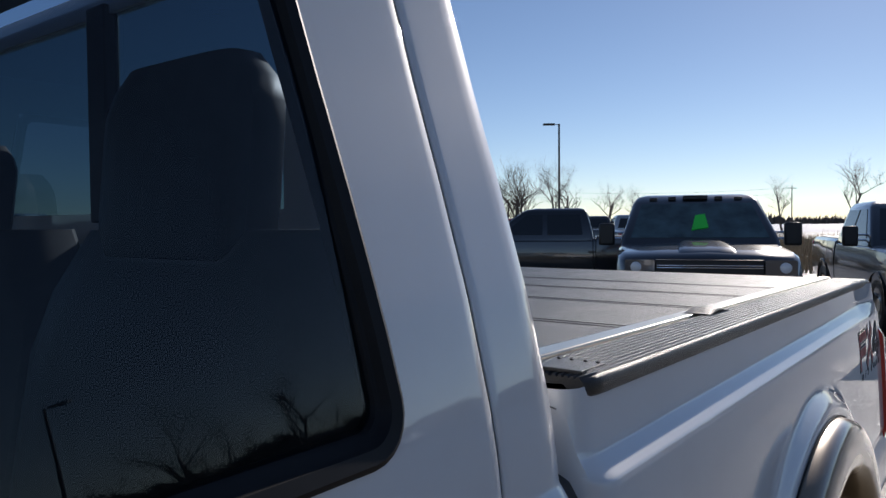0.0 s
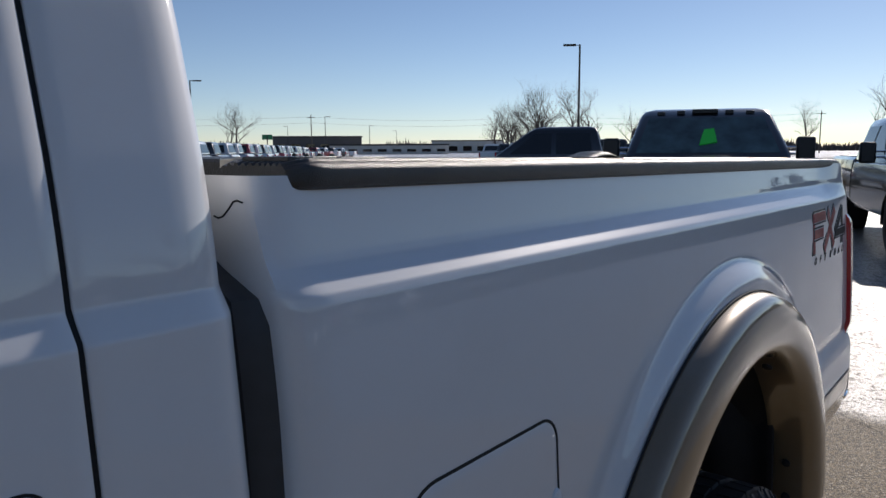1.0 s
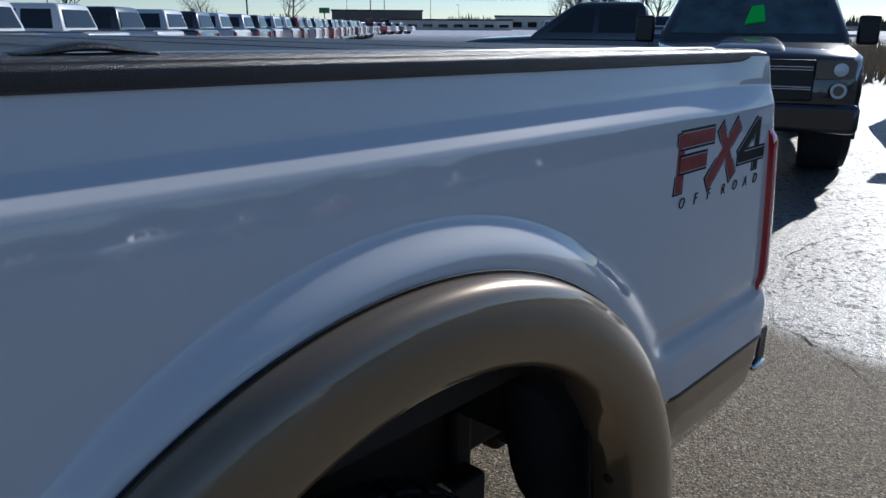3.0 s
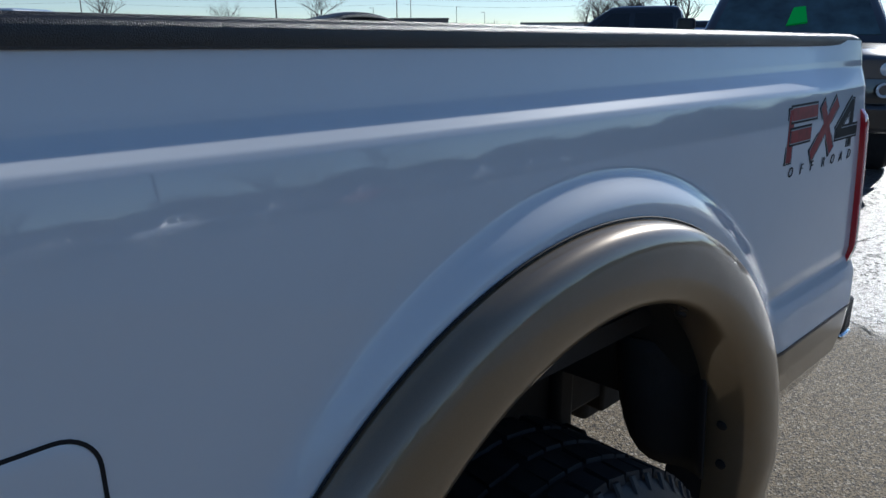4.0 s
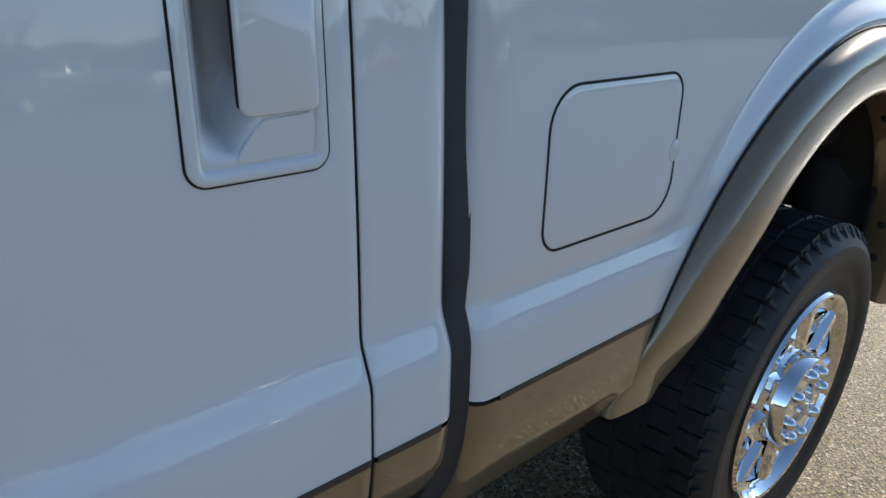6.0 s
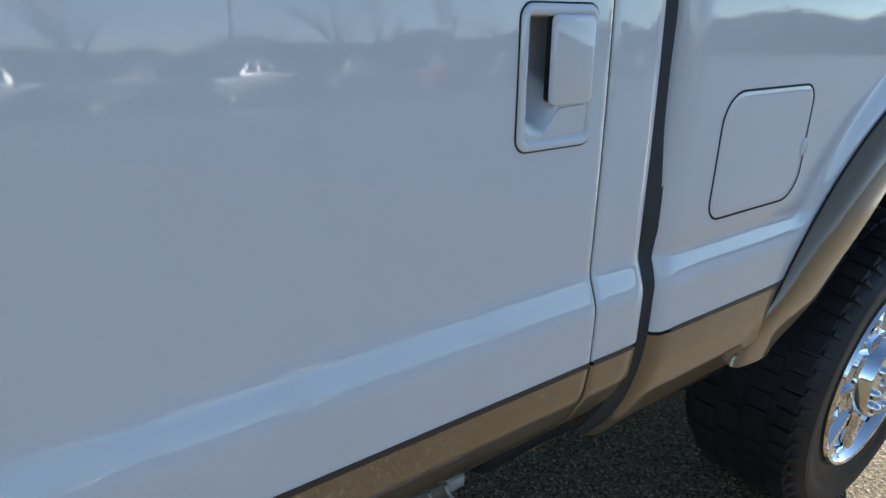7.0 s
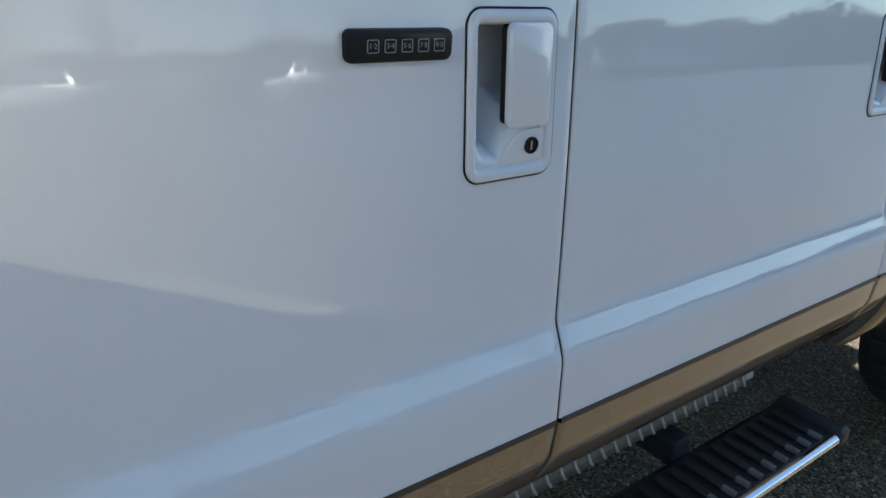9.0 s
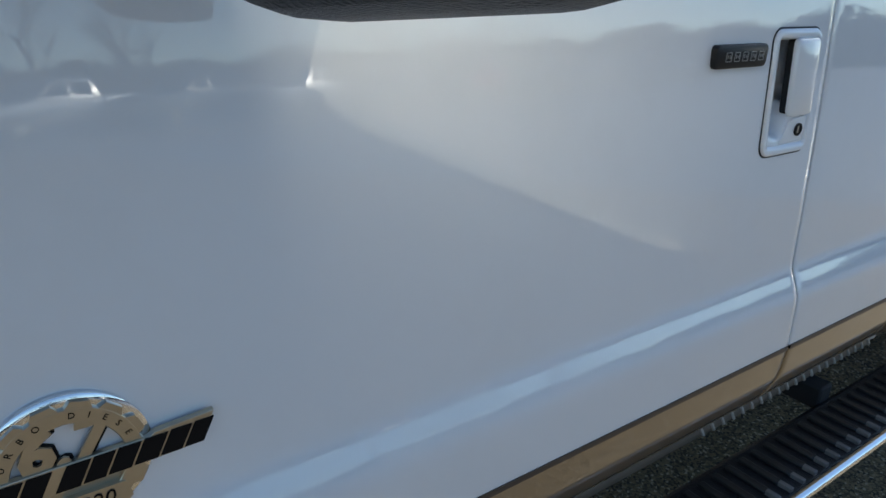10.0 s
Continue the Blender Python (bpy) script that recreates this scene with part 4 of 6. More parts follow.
# ---- tail lamp, bumper, tailgate ----
bm = bmesh.new()
rows = []
for j in range(25):
    v = j / 24
    z = 0.862 + 0.353 * v
    e = bed_end(z)
    t = 0.012 * sstep(v / 0.06) * sstep((1 - v) / 0.06)
    row = []
    for x, y in ((e - 0.052, 0.006), (e - 0.050, 0.0), (e - 0.035, -0.002), (e - 0.015, 0.004), (e - 0.002, 0.016), (e + 0.006, 0.035), (e + 0.008, 0.06), (e + 0.008, 0.12), (e - 0.01, 0.13)):
        nx, ny = (0.3, -1) if x < e - 0.01 else (1, -0.3)
        row.append((x + nx * t, bed_y(0.95, z) + y + ny * t * (0.9 if x > e - 0.051 else 0), z))
    rows.append(row)
add_grid(bm, rows)
lamp = part("tail_lamp", bm, RED_LENS, truck, "red plastic tail lamp")
bm = bmesh.new()
rows = []
for y, x1, zb in ((-0.022, 1.14, 0.70), (0.0, 1.17, 0.69), (0.04, 1.20, 0.66), (0.10, 1.225, 0.60), (0.18, 1.245, 0.50), (1.0, 1.27, 0.50), (1.82, 1.245, 0.50), (1.90, 1.225, 0.60), (1.96, 1.20, 0.66), (2.0, 1.17, 0.69), (2.022, 1.14, 0.70)):
    rows.append([(x1 - 0.08, y, 0.745), (x1 - 0.01, y, 0.742), (x1, y, 0.725), (x1, y, zb + (0.725 - zb) * 0.35), (x1 - 0.02, y, zb + 0.02), (x1 - 0.09, y, zb)])
vs = add_grid(bm, rows)
bumper = part("rear_bumper", bm, CHROME, truck, "chrome rear bumper")
for y0, y1 in ((-0.018, 0.62), (1.38, 2.018)):
    part("step_pad", box(1.075, 1.165, y0, y1, 0.742, 0.764), BLACK_PLASTIC, bumper, "black bumper step pad", bevel=0.006)

for y0, y1 in ((-0.026, 0.05), (1.95, 2.026)):
    part("corner_pad", box(1.126, 1.182, y0, y1, 0.660, 0.752), BLACK_PLASTIC, bumper, "black bumper corner pad", bevel=0.010)
    part("corner_trim", box(1.120, 1.186, y0 - 0.003, y1 + 0.003, 0.645, 0.662), CHROME, bumper, "chrome lower bumper corner", bevel=0.006)

# ---- bed rail cap and folding cover ----
for side in (False, True):
    f = (lambda y: WIDTH - y) if side else (lambda y: y)
    bm = bmesh.new()
    sec = [(0.066, 1.380), (0.050, 1.3685), (0.0375, 1.3680), (0.0338, 1.3705), (0.0326, 1.3760), (0.0322, 1.3845), (0.0335, 1.3885), (0.0365, 1.3908)]
    y = 0.038
    while y < 0.122:
        sec += [(y, 1.3912), (y + 0.0015, 1.3936), (y + 0.0050, 1.3936), (y + 0.0065, 1.3912)]
        y += 0.0098
    sec += [(0.129, 1.3912), (0.134, 1.388), (0.135, 1.375)]
    rows = []
    n = 60
    for i in range(n + 1):
        x = -0.938 + (1.088 + 0.938) * (i / n) ** 1.5
        e = max(0.0, 1 - (x + 0.938) / 0.025, 1 - (1.088 - x) / 0.010) ** 2
        rows.append([(x, f(yy - 0.013 * sstep((x - 0.85) / 0.25) * max(0.0, 1 - yy / 0.13) + (0.020 if x < 0 else 0.004) * e * max(0.0, 1 - yy / 0.08)), zz + rail_drop(x) - 0.004 * e * (1 if zz > 1.386 else 0)) for yy, zz in sec])
    vs = add_grid(bm, rows)
    bm.faces.new(vs[0])
    bm.faces.new(list(reversed(vs[-1])))
    rail = part("rail_cap", bm, RAIL, truck, "ribbed black plastic bed rail cap")
    if not side:
        near_rail = rail
bm = bmesh.new()
add_box(bm, -0.930, -0.870, 0.050, 0.112, 1.397, 1.4012)
plate = part("pocket_cover", bm, RAIL, near_rail, "black stake pocket cover", bevel=0.001)
for x, y in ((-0.876, 0.056), (-0.876, 0.072), (-0.876, 0.090), (-0.876, 0.107)):
    bm = bmesh.new()
    add_tube(bm, [(x, y, 1.398), (x, y, 1.4022), (x, y, 1.4032)], [0.0026, 0.0026, 0.0016], 10)
    part("bolt", bm, RUBBER, near_rail, "black bolt head")
SLOPE = Matrix.Translation((0, 0, -0.0265)) @ Matrix.Rotation(radians(0.69), 4, "Y")


def slope(bm):
    """Lay a piece of the cover along the falling rails."""
    for q in bm.verts:
        q.co = SLOPE @ q.co
    return bm


cover = part("tonneau_cover", slope(box(-0.930, 1.06, 0.150, WIDTH - 0.150, 1.375, 1.392)), RUBBER, truck, "black folding bed cover")
SEAMS = [-0.925, -0.555, -0.185, 0.14, 0.45, 1.055]
for a, b in zip(SEAMS[:-1], SEAMS[1:]):
    bm = bmesh.new()
    n = 14
    rows = []
    for x, z in ((a + 0.004, 1.393), (a + 0.004, 1.411), (a + 0.0055, 1.4128), (a + 0.022, 1.4128), (a + 0.0225, 1.4140), (b - 0.0225, 1.4140), (b - 0.022, 1.4128), (b - 0.0055, 1.4128), (b - 0.004, 1.411), (b - 0.004, 1.393)):
        rows.append([(x, 0.172 + (WIDTH - 0.344) * j / n, z) for j in range(n + 1)])
    add_grid(bm, rows)
    part("cover_panel", slope(bm), VINYL, cover, "grainy black cover panel", smooth=False)
for y0, y1 in ((0.137, 0.172), (WIDTH - 0.172, WIDTH - 0.137)):
    part("cover_rail", slope(box(-0.930, 1.06, y0, y1, 1.385, 1.4160)), SATIN, cover, "aluminium side rail of the cover", bevel=0.003)
# lifted seal strip
bm = bmesh.new()
rows = []
for i in range(25):
    t = i / 24
    h = 0.009 * math.sin(math.pi * t) ** 1.6
    x = -0.315 + 0.120 * t
    rows.append([(x, 0.108, 1.4165 + h * 0.5), (x, 0.116, 1.4170 + h * 0.95), (x, 0.128, 1.4172 + h), (x, 0.140, 1.4172 + h), (x, 0.152, 1.4170 + h * 0.9), (x, 0.158, 1.4165 + h * 0.5)])
add_grid(bm, rows)
ob = part("seal_strip", slope(bm), BLACK_PLASTIC, cover, "black seal strip bowed upwards")
m = ob.modifiers.new("thick", "SOLIDIFY")
m.thickness = 0.0025

# ---- sill strip and running board ----
SILL_X = (-3.08, -1.190)
SILL_FACE = [(0.130, 0.508), (0.112, 0.5075), (0.107, 0.5055), (0.1055, 0.502), (0.1075, 0.499), (0.1045, 0.492), (0.1030, 0.484), (0.1035, 0.476), (0.107, 0.472), (0.130, 0.470)]
bm = bmesh.new()
rows = []
for i in range(61):
    x = SILL_X[0] + (SILL_X[1] - SILL_X[0]) * i / 60
    e = 1 - sstep((SILL_X[1] - x) / 0.012)
    rows.append([(x, y + 0.012 * e, z) for y, z in SILL_FACE])
vs = add_grid(bm, rows)
bm.faces.new(list(reversed(vs[-1])))
SILL = material("sill_plastic", (0.14, 0.11, 0.08), 0.4, spread=0.1, grain=50, coat=0.3)
strip = part("sill_strip", bm, SILL, truck, "brown ribbed sill strip under the doors")
for k in range(21):
    x = SILL_X[1] - 0.044 - 0.0325 * k
    bm = bmesh.new()
    rows = []
    for j in range(9):
        v = j / 8
        z = 0.5055 - 0.031 * v
        c = x + 0.004 + 0.014 * v ** 2
        w = 0.0036 + 0.0012 * v
        y = float(np.interp(z, [0.472, 0.476, 0.484, 0.492, 0.499, 0.5055], [0.107, 0.1035, 0.1030, 0.1045, 0.1075, 0.107]))
        rows.append([(c - w, y + 0.002, z), (c - w * 0.6, y - 0.0036, z), (c + w * 0.6, y - 0.0036, z), (c + w, y + 0.002, z)])
    add_grid(bm, rows)
    part("rib", bm, RIB, strip, "pale raised rib")
bm = bmesh.new()
rows = []
for i in range(7):
    x = SILL_X[1] - 0.038 + 0.038 * i / 6
    e = 0.0 if 0 < i < 6 else 0.006
    rows.append([(x, y + e, z) for y, z in ((0.112, 0.5085), (0.104, 0.507), (0.1015, 0.502), (0.1005, 0.494), (0.102, 0.489), (0.107, 0.487))])
add_grid(bm, rows)
part("strip_end", bm, RIB, strip, "pale smooth end pad of the strip")
BAR = material("tread_rubber", (0.030, 0.029, 0.028), 0.36, spread=0.15, grain=50)
# light caught by the bar ends is put into this pale colour
TIP = material("tread_tip", (0.20, 0.19, 0.175), 0.4, spread=0.15, grain=50)
bm = bmesh.new()
add_box(bm, -3.10, -1.110, -0.058, 0.080, 0.396, 0.420)
board = part("running_board", bm, BLACK_PLASTIC, truck, "black running board with chrome edge", bevel=0.012)
x = -1.17
while x > -3.0:
    bm = bmesh.new()
    add_box(bm, x - 0.008, x + 0.008, -0.022, 0.058, 0.418, 0.4265)
    bar = part("tread_bar", bm, BAR, board, "raised rubber tread bar", bevel=0.002)
    bm = bmesh.new()
    add_prism(bm, [(x - 0.0065, 0.418), (x + 0.0065, 0.418), (x + 0.005, 0.4275), (x - 0.005, 0.4275)], -0.046, -0.021)
    part("bar_tip", bm, TIP, bar, "tip of the tread bar, coloured pale as if lit", bevel=0.001)
    x -= 0.042
bm = bmesh.new()
add_tube(bm, [(-3.12, -0.060, 0.418), (-1.145, -0.060, 0.418)], 0.011, 14)
part("chrome_edge", bm, CHROME, board, "chrome edge strip")
bm = bmesh.new()
add_box(bm, -1.130, -1.085, -0.068, 0.080, 0.388, 0.430)
part("end_cap", bm, BLACK_PLASTIC, board, "black end cap", bevel=0.012)
for x in (-1.45, -2.2, -2.9):
    bm = box(x - 0.025, x + 0.025, 0.075, 0.45, 0.40, 0.455)
    part("bracket", bm, LINER, board, "black mounting bracket", bevel=0.006)

# ---- door mirror ----
MC = Vector((-2.726, -0.164, 1.425))
MB = radians(18.5)
mm = Matrix.Translation(MC) @ Matrix.Rotation(MB, 4, "Z") @ Matrix.Rotation(radians(-6.9), 4, "X")
bm = bmesh.new()
rows = []
for x, s in ((0.012, 0.95), (0.010, 1.0), (-0.015, 1.01), (-0.045, 0.995), (-0.066, 0.965), (-0.080, 0.90), (-0.088, 0.7), (-0.090, 0.0)):
    row = []
    for px, pz in rounded(-0.1435, 0.1435, -0.179, 0.172, 0.083, 12):
        row.append(mm @ Vector((x, px * s, pz * s)))
    rows.append(row)
add_grid(bm, rows, closed_v=True)
mirror_body = part("door_mirror", bm, BLACK_PLASTIC, truck, "black trailer-tow door mirror housing")
bm = bmesh.new()
vs = [bm.verts.new(mm @ Vector((0.006, px, pz))) for px, pz in rounded(-0.126, 0.126, -0.160, 0.160, 0.07, 10)]
bm.faces.new(vs)
part("mirror_glass", bm, MIRROR, mirror_body, "mirror glass")
bm = bmesh.new()
for dz in (0.06, -0.05):
    add_tube(bm, [(-2.79, -0.10, 1.45 + dz), (-2.82, -0.03, 1.44 + dz), (-2.84, 0.07, 1.43 + dz)], 0.022, 10)
part("mirror_arm", bm, BLACK_PLASTIC, mirror_body, "black mirror arm")
# added area lamps stand in for sunlight thrown back by the slightly convex mirror glass on to the door: strips that
# round its lower inner corner and fade outwards
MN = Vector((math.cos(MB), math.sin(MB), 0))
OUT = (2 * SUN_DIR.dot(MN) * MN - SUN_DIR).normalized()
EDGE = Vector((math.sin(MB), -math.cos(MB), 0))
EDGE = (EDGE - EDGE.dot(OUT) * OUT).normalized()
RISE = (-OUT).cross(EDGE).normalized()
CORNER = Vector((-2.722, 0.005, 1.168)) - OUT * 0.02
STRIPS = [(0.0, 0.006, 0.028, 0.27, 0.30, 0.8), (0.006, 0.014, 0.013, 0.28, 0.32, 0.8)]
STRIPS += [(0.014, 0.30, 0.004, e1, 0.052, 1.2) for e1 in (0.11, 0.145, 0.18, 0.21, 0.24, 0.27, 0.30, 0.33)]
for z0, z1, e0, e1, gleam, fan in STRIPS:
    back = new("mirror_sun_lamp", bpy.data.lights.new("mirror_sun_lamp", "AREA"))
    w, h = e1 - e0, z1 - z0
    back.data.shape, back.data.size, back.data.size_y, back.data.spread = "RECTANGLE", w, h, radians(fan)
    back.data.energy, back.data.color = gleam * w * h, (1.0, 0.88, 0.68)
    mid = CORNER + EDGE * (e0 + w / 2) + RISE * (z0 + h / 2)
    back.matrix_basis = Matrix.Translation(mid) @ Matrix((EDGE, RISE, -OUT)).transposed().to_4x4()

# ---- engine badge ----
CREAM = material("satin_nickel", (0.50, 0.44, 0.33), 0.28, metal=0.75, spread=0.05, grain=90)
by = CAB(0.94)
BX, BZ, BR = -2.906, 0.936, 0.056
bm = bmesh.new()
add_lathe(bm, [(BR, 0.002), (BR, -0.0015), (BR - 0.0012, -0.0022), (BR - 0.0085, -0.0042), (BR - 0.0095, -0.004), (BR - 0.019, -0.004), (BR - 0.0195, 0.002)], (BX, by, BZ), n=72)
badge = part("engine_badge", bm, CHROME, DOORS["front"], "round chrome engine badge with a slanted banner")
for k in range(14):
    a = radians(360 / 14 * k)
    m = Matrix.Translation((BX, by, BZ)) @ Matrix.Rotation(-a, 4, "Y")
    bm = bmesh.new()
    add_prism(bm, [(BR - 0.009, -0.0088), (BR - 0.0035, -0.0060), (BR - 0.0035, 0.0060), (BR - 0.009, 0.0088)], -0.0068, -0.002)
    for q in bm.verts:
        q.co = m @ q.co
    part("gear_tooth", bm, CREAM, badge)
bm = bmesh.new()
add_lathe(bm, [(BR - 0.0080, -0.002), (BR - 0.0080, -0.0064), (BR - 0.0086, -0.0069), (BR - 0.0190, -0.0069), (BR - 0.0197, -0.0062), (BR - 0.0197, 0.001)], (BX, by, BZ), n=72)
part("gear_ring", bm, CREAM, badge, "satin cream gear ring")
word = "TURBO DIESEL"
for i, ch in enumerate(word):
    if ch == " ":
        continue
    a = radians(172 - 164 * i / (len(word) - 1))
    rr = BR - 0.0135
    m = Matrix.Translation((BX + rr * math.cos(a), by - 0.0071, BZ + rr * math.sin(a))) @ Matrix.Rotation(-(a - math.pi / 2), 4, "Y") @ pose(0, 0, 0, 90)
    text_mesh(ch, 0.0066, DECAL_BLACK, badge, "badge_letter", m, depth=0.0002)
bm = bmesh.new()
add_lathe(bm, [(0.0, -0.0012), (BR - 0.016, -0.0012)], (BX, by, BZ), n=48)
part("badge_disc", bm, WHITE, badge)
bm = bmesh.new()
add_prism(bm, [(BX + (BR - 0.018) * math.cos(radians(a)), BZ + (BR - 0.018) * math.sin(radians(a))) for a in range(185, 361, 8)], by - 0.0035, by)
part("badge_plate", bm, CREAM, badge, "satin lower half plate")
text_mesh("6.7", 0.047, DECAL_BLACK, badge, "number_side", pose(BX - 0.0015, by - 0.002, BZ + 0.018, 90), depth=0.0022, shear=0.15, fat=0.0022, label="dark sides of the displacement number")
text_mesh("6.7", 0.046, CREAM, badge, "badge_number", pose(BX - 0.0035, by - 0.0056, BZ + 0.0185, 90), depth=0.0012, shear=0.15, fat=0.0018, label="satin displacement number")
bm = bmesh.new()
ban = [(-3.022, 0.917), (-2.818, 0.925), (-2.806, 0.950), (-2.850, 0.947), (-2.854, 0.944), (-3.016, 0.941)]
add_prism(bm, ban, by - 0.0085, by - 0.003)
banner = part("badge_banner", bm, CREAM, badge, "slanted chrome banner with black bars", bevel=0.0008)
for i, wd in enumerate((13, 14, 17, 12, 13, 0, 13, 12, 13, 14, 13, 12)):
    x = -3.014 + sum((13, 14, 17, 12, 13, 4, 13, 12, 13, 14, 13, 12)[:i]) * 0.00118 + i * 0.0021
    if wd:
        h = 0.0095
        zc = 0.929 + (x + 3.012) * 0.035
        bm = bmesh.new()
        add_prism(bm, [(x - 0.002, zc - h), (x + wd * 0.00118 - 0.002, zc - h), (x + wd * 0.00118 + 0.007, zc + h), (x + 0.007, zc + h)], by - 0.0092, by - 0.0080)
        part("banner_bar", bm, DECAL_BLACK, banner)
bm = bmesh.new()
add_prism(bm, rounded(-2.914, -2.872, 0.896, 0.914, 0.003, 3), by - 0.0085, by - 0.001)
plate = part("fuel_plate", bm, CREAM, badge)
text_mesh("B20", 0.016, DECAL_BLACK, plate, "plate_words", pose(-2.893, by - 0.0089, 0.905, 90), depth=0.0003, shear=0.1)
bm = bmesh.new()
add_lathe(bm, [(0.010, -0.001), (0.010, -0.005), (0.0, -0.0065)], (-2.926, by - 0.002, 0.903), n=20)
part("green_emblem", bm, material("emblem_green", (0.03, 0.22, 0.05), 0.25, coat=0.8), badge, "green round emblem")


# ---- ground ----
def ground_material():
    m = bpy.data.materials.new("lot_surface")
    m.use_nodes = True
    n, l = m.node_tree.nodes, m.node_tree.links
    b = n["Principled BSDF"]
    geo = n.new("ShaderNodeNewGeometry")

    def noise_tex(scale, detail=4, rough=0.55):
        t = n.new("ShaderNodeTexNoise")
        t.inputs["Scale"].default_value, t.inputs["Detail"].default_value, t.inputs["Roughness"].default_value = scale, detail, rough
        l.new(geo.outputs["Position"], t.inputs["Vector"])
        return t.outputs[0]

    def ramp(src, a, b_, lo=0.0, hi=1.0):
        r = n.new("ShaderNodeMapRange")
        for k, v in zip(("From Min", "From Max", "To Min", "To Max"), (a, b_, lo, hi)):
            r.inputs[k].default_value = v
        l.new(src, r.inputs[0])
        return r.outputs[0]

    def mixc(f, a, b_):
        x = n.new("ShaderNodeMix")
        x.data_type = "RGBA"
        for key, v in (("Factor", f), ("A", a), ("B", b_)):
            if isinstance(v, (tuple, float)):
                x.inputs[key].default_value = v
            else:
                l.new(v, x.inputs[key])
        return x.outputs["Result"]

    def calc(op, a, b_):
        x = n.new("ShaderNodeMath")
        x.operation = op
        for i, v in enumerate((a, b_)):
            if isinstance(v, float):
                x.inputs[i].default_value = v
            else:
                l.new(v, x.inputs[i])
        return x.outputs[0]
    sep = n.new("ShaderNodeSeparateXYZ")
    l.new(geo.outputs["Position"], sep.inputs[0])
    vor = n.new("ShaderNodeTexVoronoi")
    vor.inputs["Scale"].default_value = 150
    l.new(geo.outputs["Position"], vor.inputs["Vector"])
    cell = n.new("ShaderNodeSeparateColor")
    l.new(vor.outputs["Color"], cell.inputs[0])
    stone = mixc(ramp(cell.outputs[0], 0.0, 1.0), (0.012, 0.009, 0.005, 1), (0.36, 0.262, 0.138, 1))
    # some bright grains put sun sparkle into the asphalt colour
    stone = mixc(ramp(cell.outputs[1], 0.90, 0.93), stone, (0.60, 0.50, 0.36, 1))
    patchy = ramp(noise_tex(1.3, 6, 0.6), 0.3, 0.7)
    asphalt = mixc(ramp(patchy, 0.0, 1.0, 0.02, 0.26), stone, (0.120, 0.088, 0.050, 1))
    # ice and packed snow, thicker away from the truck
    away = calc("SUBTRACT", sep.outputs[0], calc("MULTIPLY", sep.outputs[1], 0.22))
    edge = calc("ADD", ramp(away, 2.55, 3.45), ramp(noise_tex(0.9, 7, 0.62), 0.3, 0.7, -0.22, 0.22))
    ice = ramp(edge, 0.32, 0.56)
    snow_n = noise_tex(0.35, 8, 0.6)
    snow = calc("MULTIPLY", ice, ramp(snow_n, 0.66, 0.74))
    dist = n.new("ShaderNodeVectorMath")
    dist.operation = "LENGTH"
    l.new(geo.outputs["Position"], dist.inputs[0])
    field = calc("MAXIMUM", ramp(dist.outputs["Value"], 70.0, 120.0), 0.0)
    snow = calc("MAXIMUM", snow, field)
    col = mixc(calc("MULTIPLY", ice, 0.75), asphalt, (0.07, 0.066, 0.062, 1))
    # bare dry flecks break the wet film
    bare = calc("MULTIPLY", ramp(noise_tex(24, 6, 0.7), 0.53, 0.57), ramp(noise_tex(2.2, 4, 0.6), 0.35, 0.62, 0.35, 1.0))
    # pale specks paint sun glare into the ice colour
    glare_speck = calc("MULTIPLY", ice, ramp(noise_tex(60, 5, 0.7), 0.54, 0.60))
    col = mixc(calc("MULTIPLY", glare_speck, 0.45), col, (0.68, 0.70, 0.73, 1))
    col = mixc(snow, col, (0.78, 0.80, 0.84, 1))
    col = mixc(calc("MULTIPLY", bare, calc("MULTIPLY", ice, 0.85)), col, (0.035, 0.030, 0.026, 1))
    l.new(col, b.inputs["Base Color"])
    wet = calc("MULTIPLY", calc("MULTIPLY", ice, calc("SUBTRACT", 1.0, snow)), calc("SUBTRACT", 1.0, bare))
    l.new(calc("SUBTRACT", 0.72, calc("MULTIPLY", wet, ramp(noise_tex(45, 4), 0.35, 0.65, 0.28, 0.42))), b.inputs["Roughness"])
    l.new(calc("ADD", calc("MULTIPLY", wet, 0.9), 0.4), b.inputs["Specular IOR Level"])
    bp = n.new("ShaderNodeBump")
    bp.inputs["Strength"].default_value = 0.8
    bp.inputs["Distance"].default_value = 0.006
    h = calc("ADD", calc("MULTIPLY", vor.outputs["Distance"], 0.5), calc("ADD", calc("MULTIPLY", noise_tex(120, 5), calc("ADD", calc("MULTIPLY", ice, 0.4), 0.5)), calc("MULTIPLY", noise_tex(26, 3), calc("MULTIPLY", ice, 1.6))))
    l.new(h, bp.inputs["Height"])
    l.new(bp.outputs[0], b.inputs["Normal"])
    return m


bm = bmesh.new()
marks = [-2500, -600, -150, -60, -20, -8, -4, -2, 0, 2, 4, 8, 14, 25, 60, 150, 600, 2500]
add_grid(bm, [[(x, y, GROUND) for y in marks] for x in marks])
g = part("ground", bm, ground_material(), smooth=False)
tagged(g, "worn tan asphalt lot with wet ice and snow patches", "ground", kind="structure")
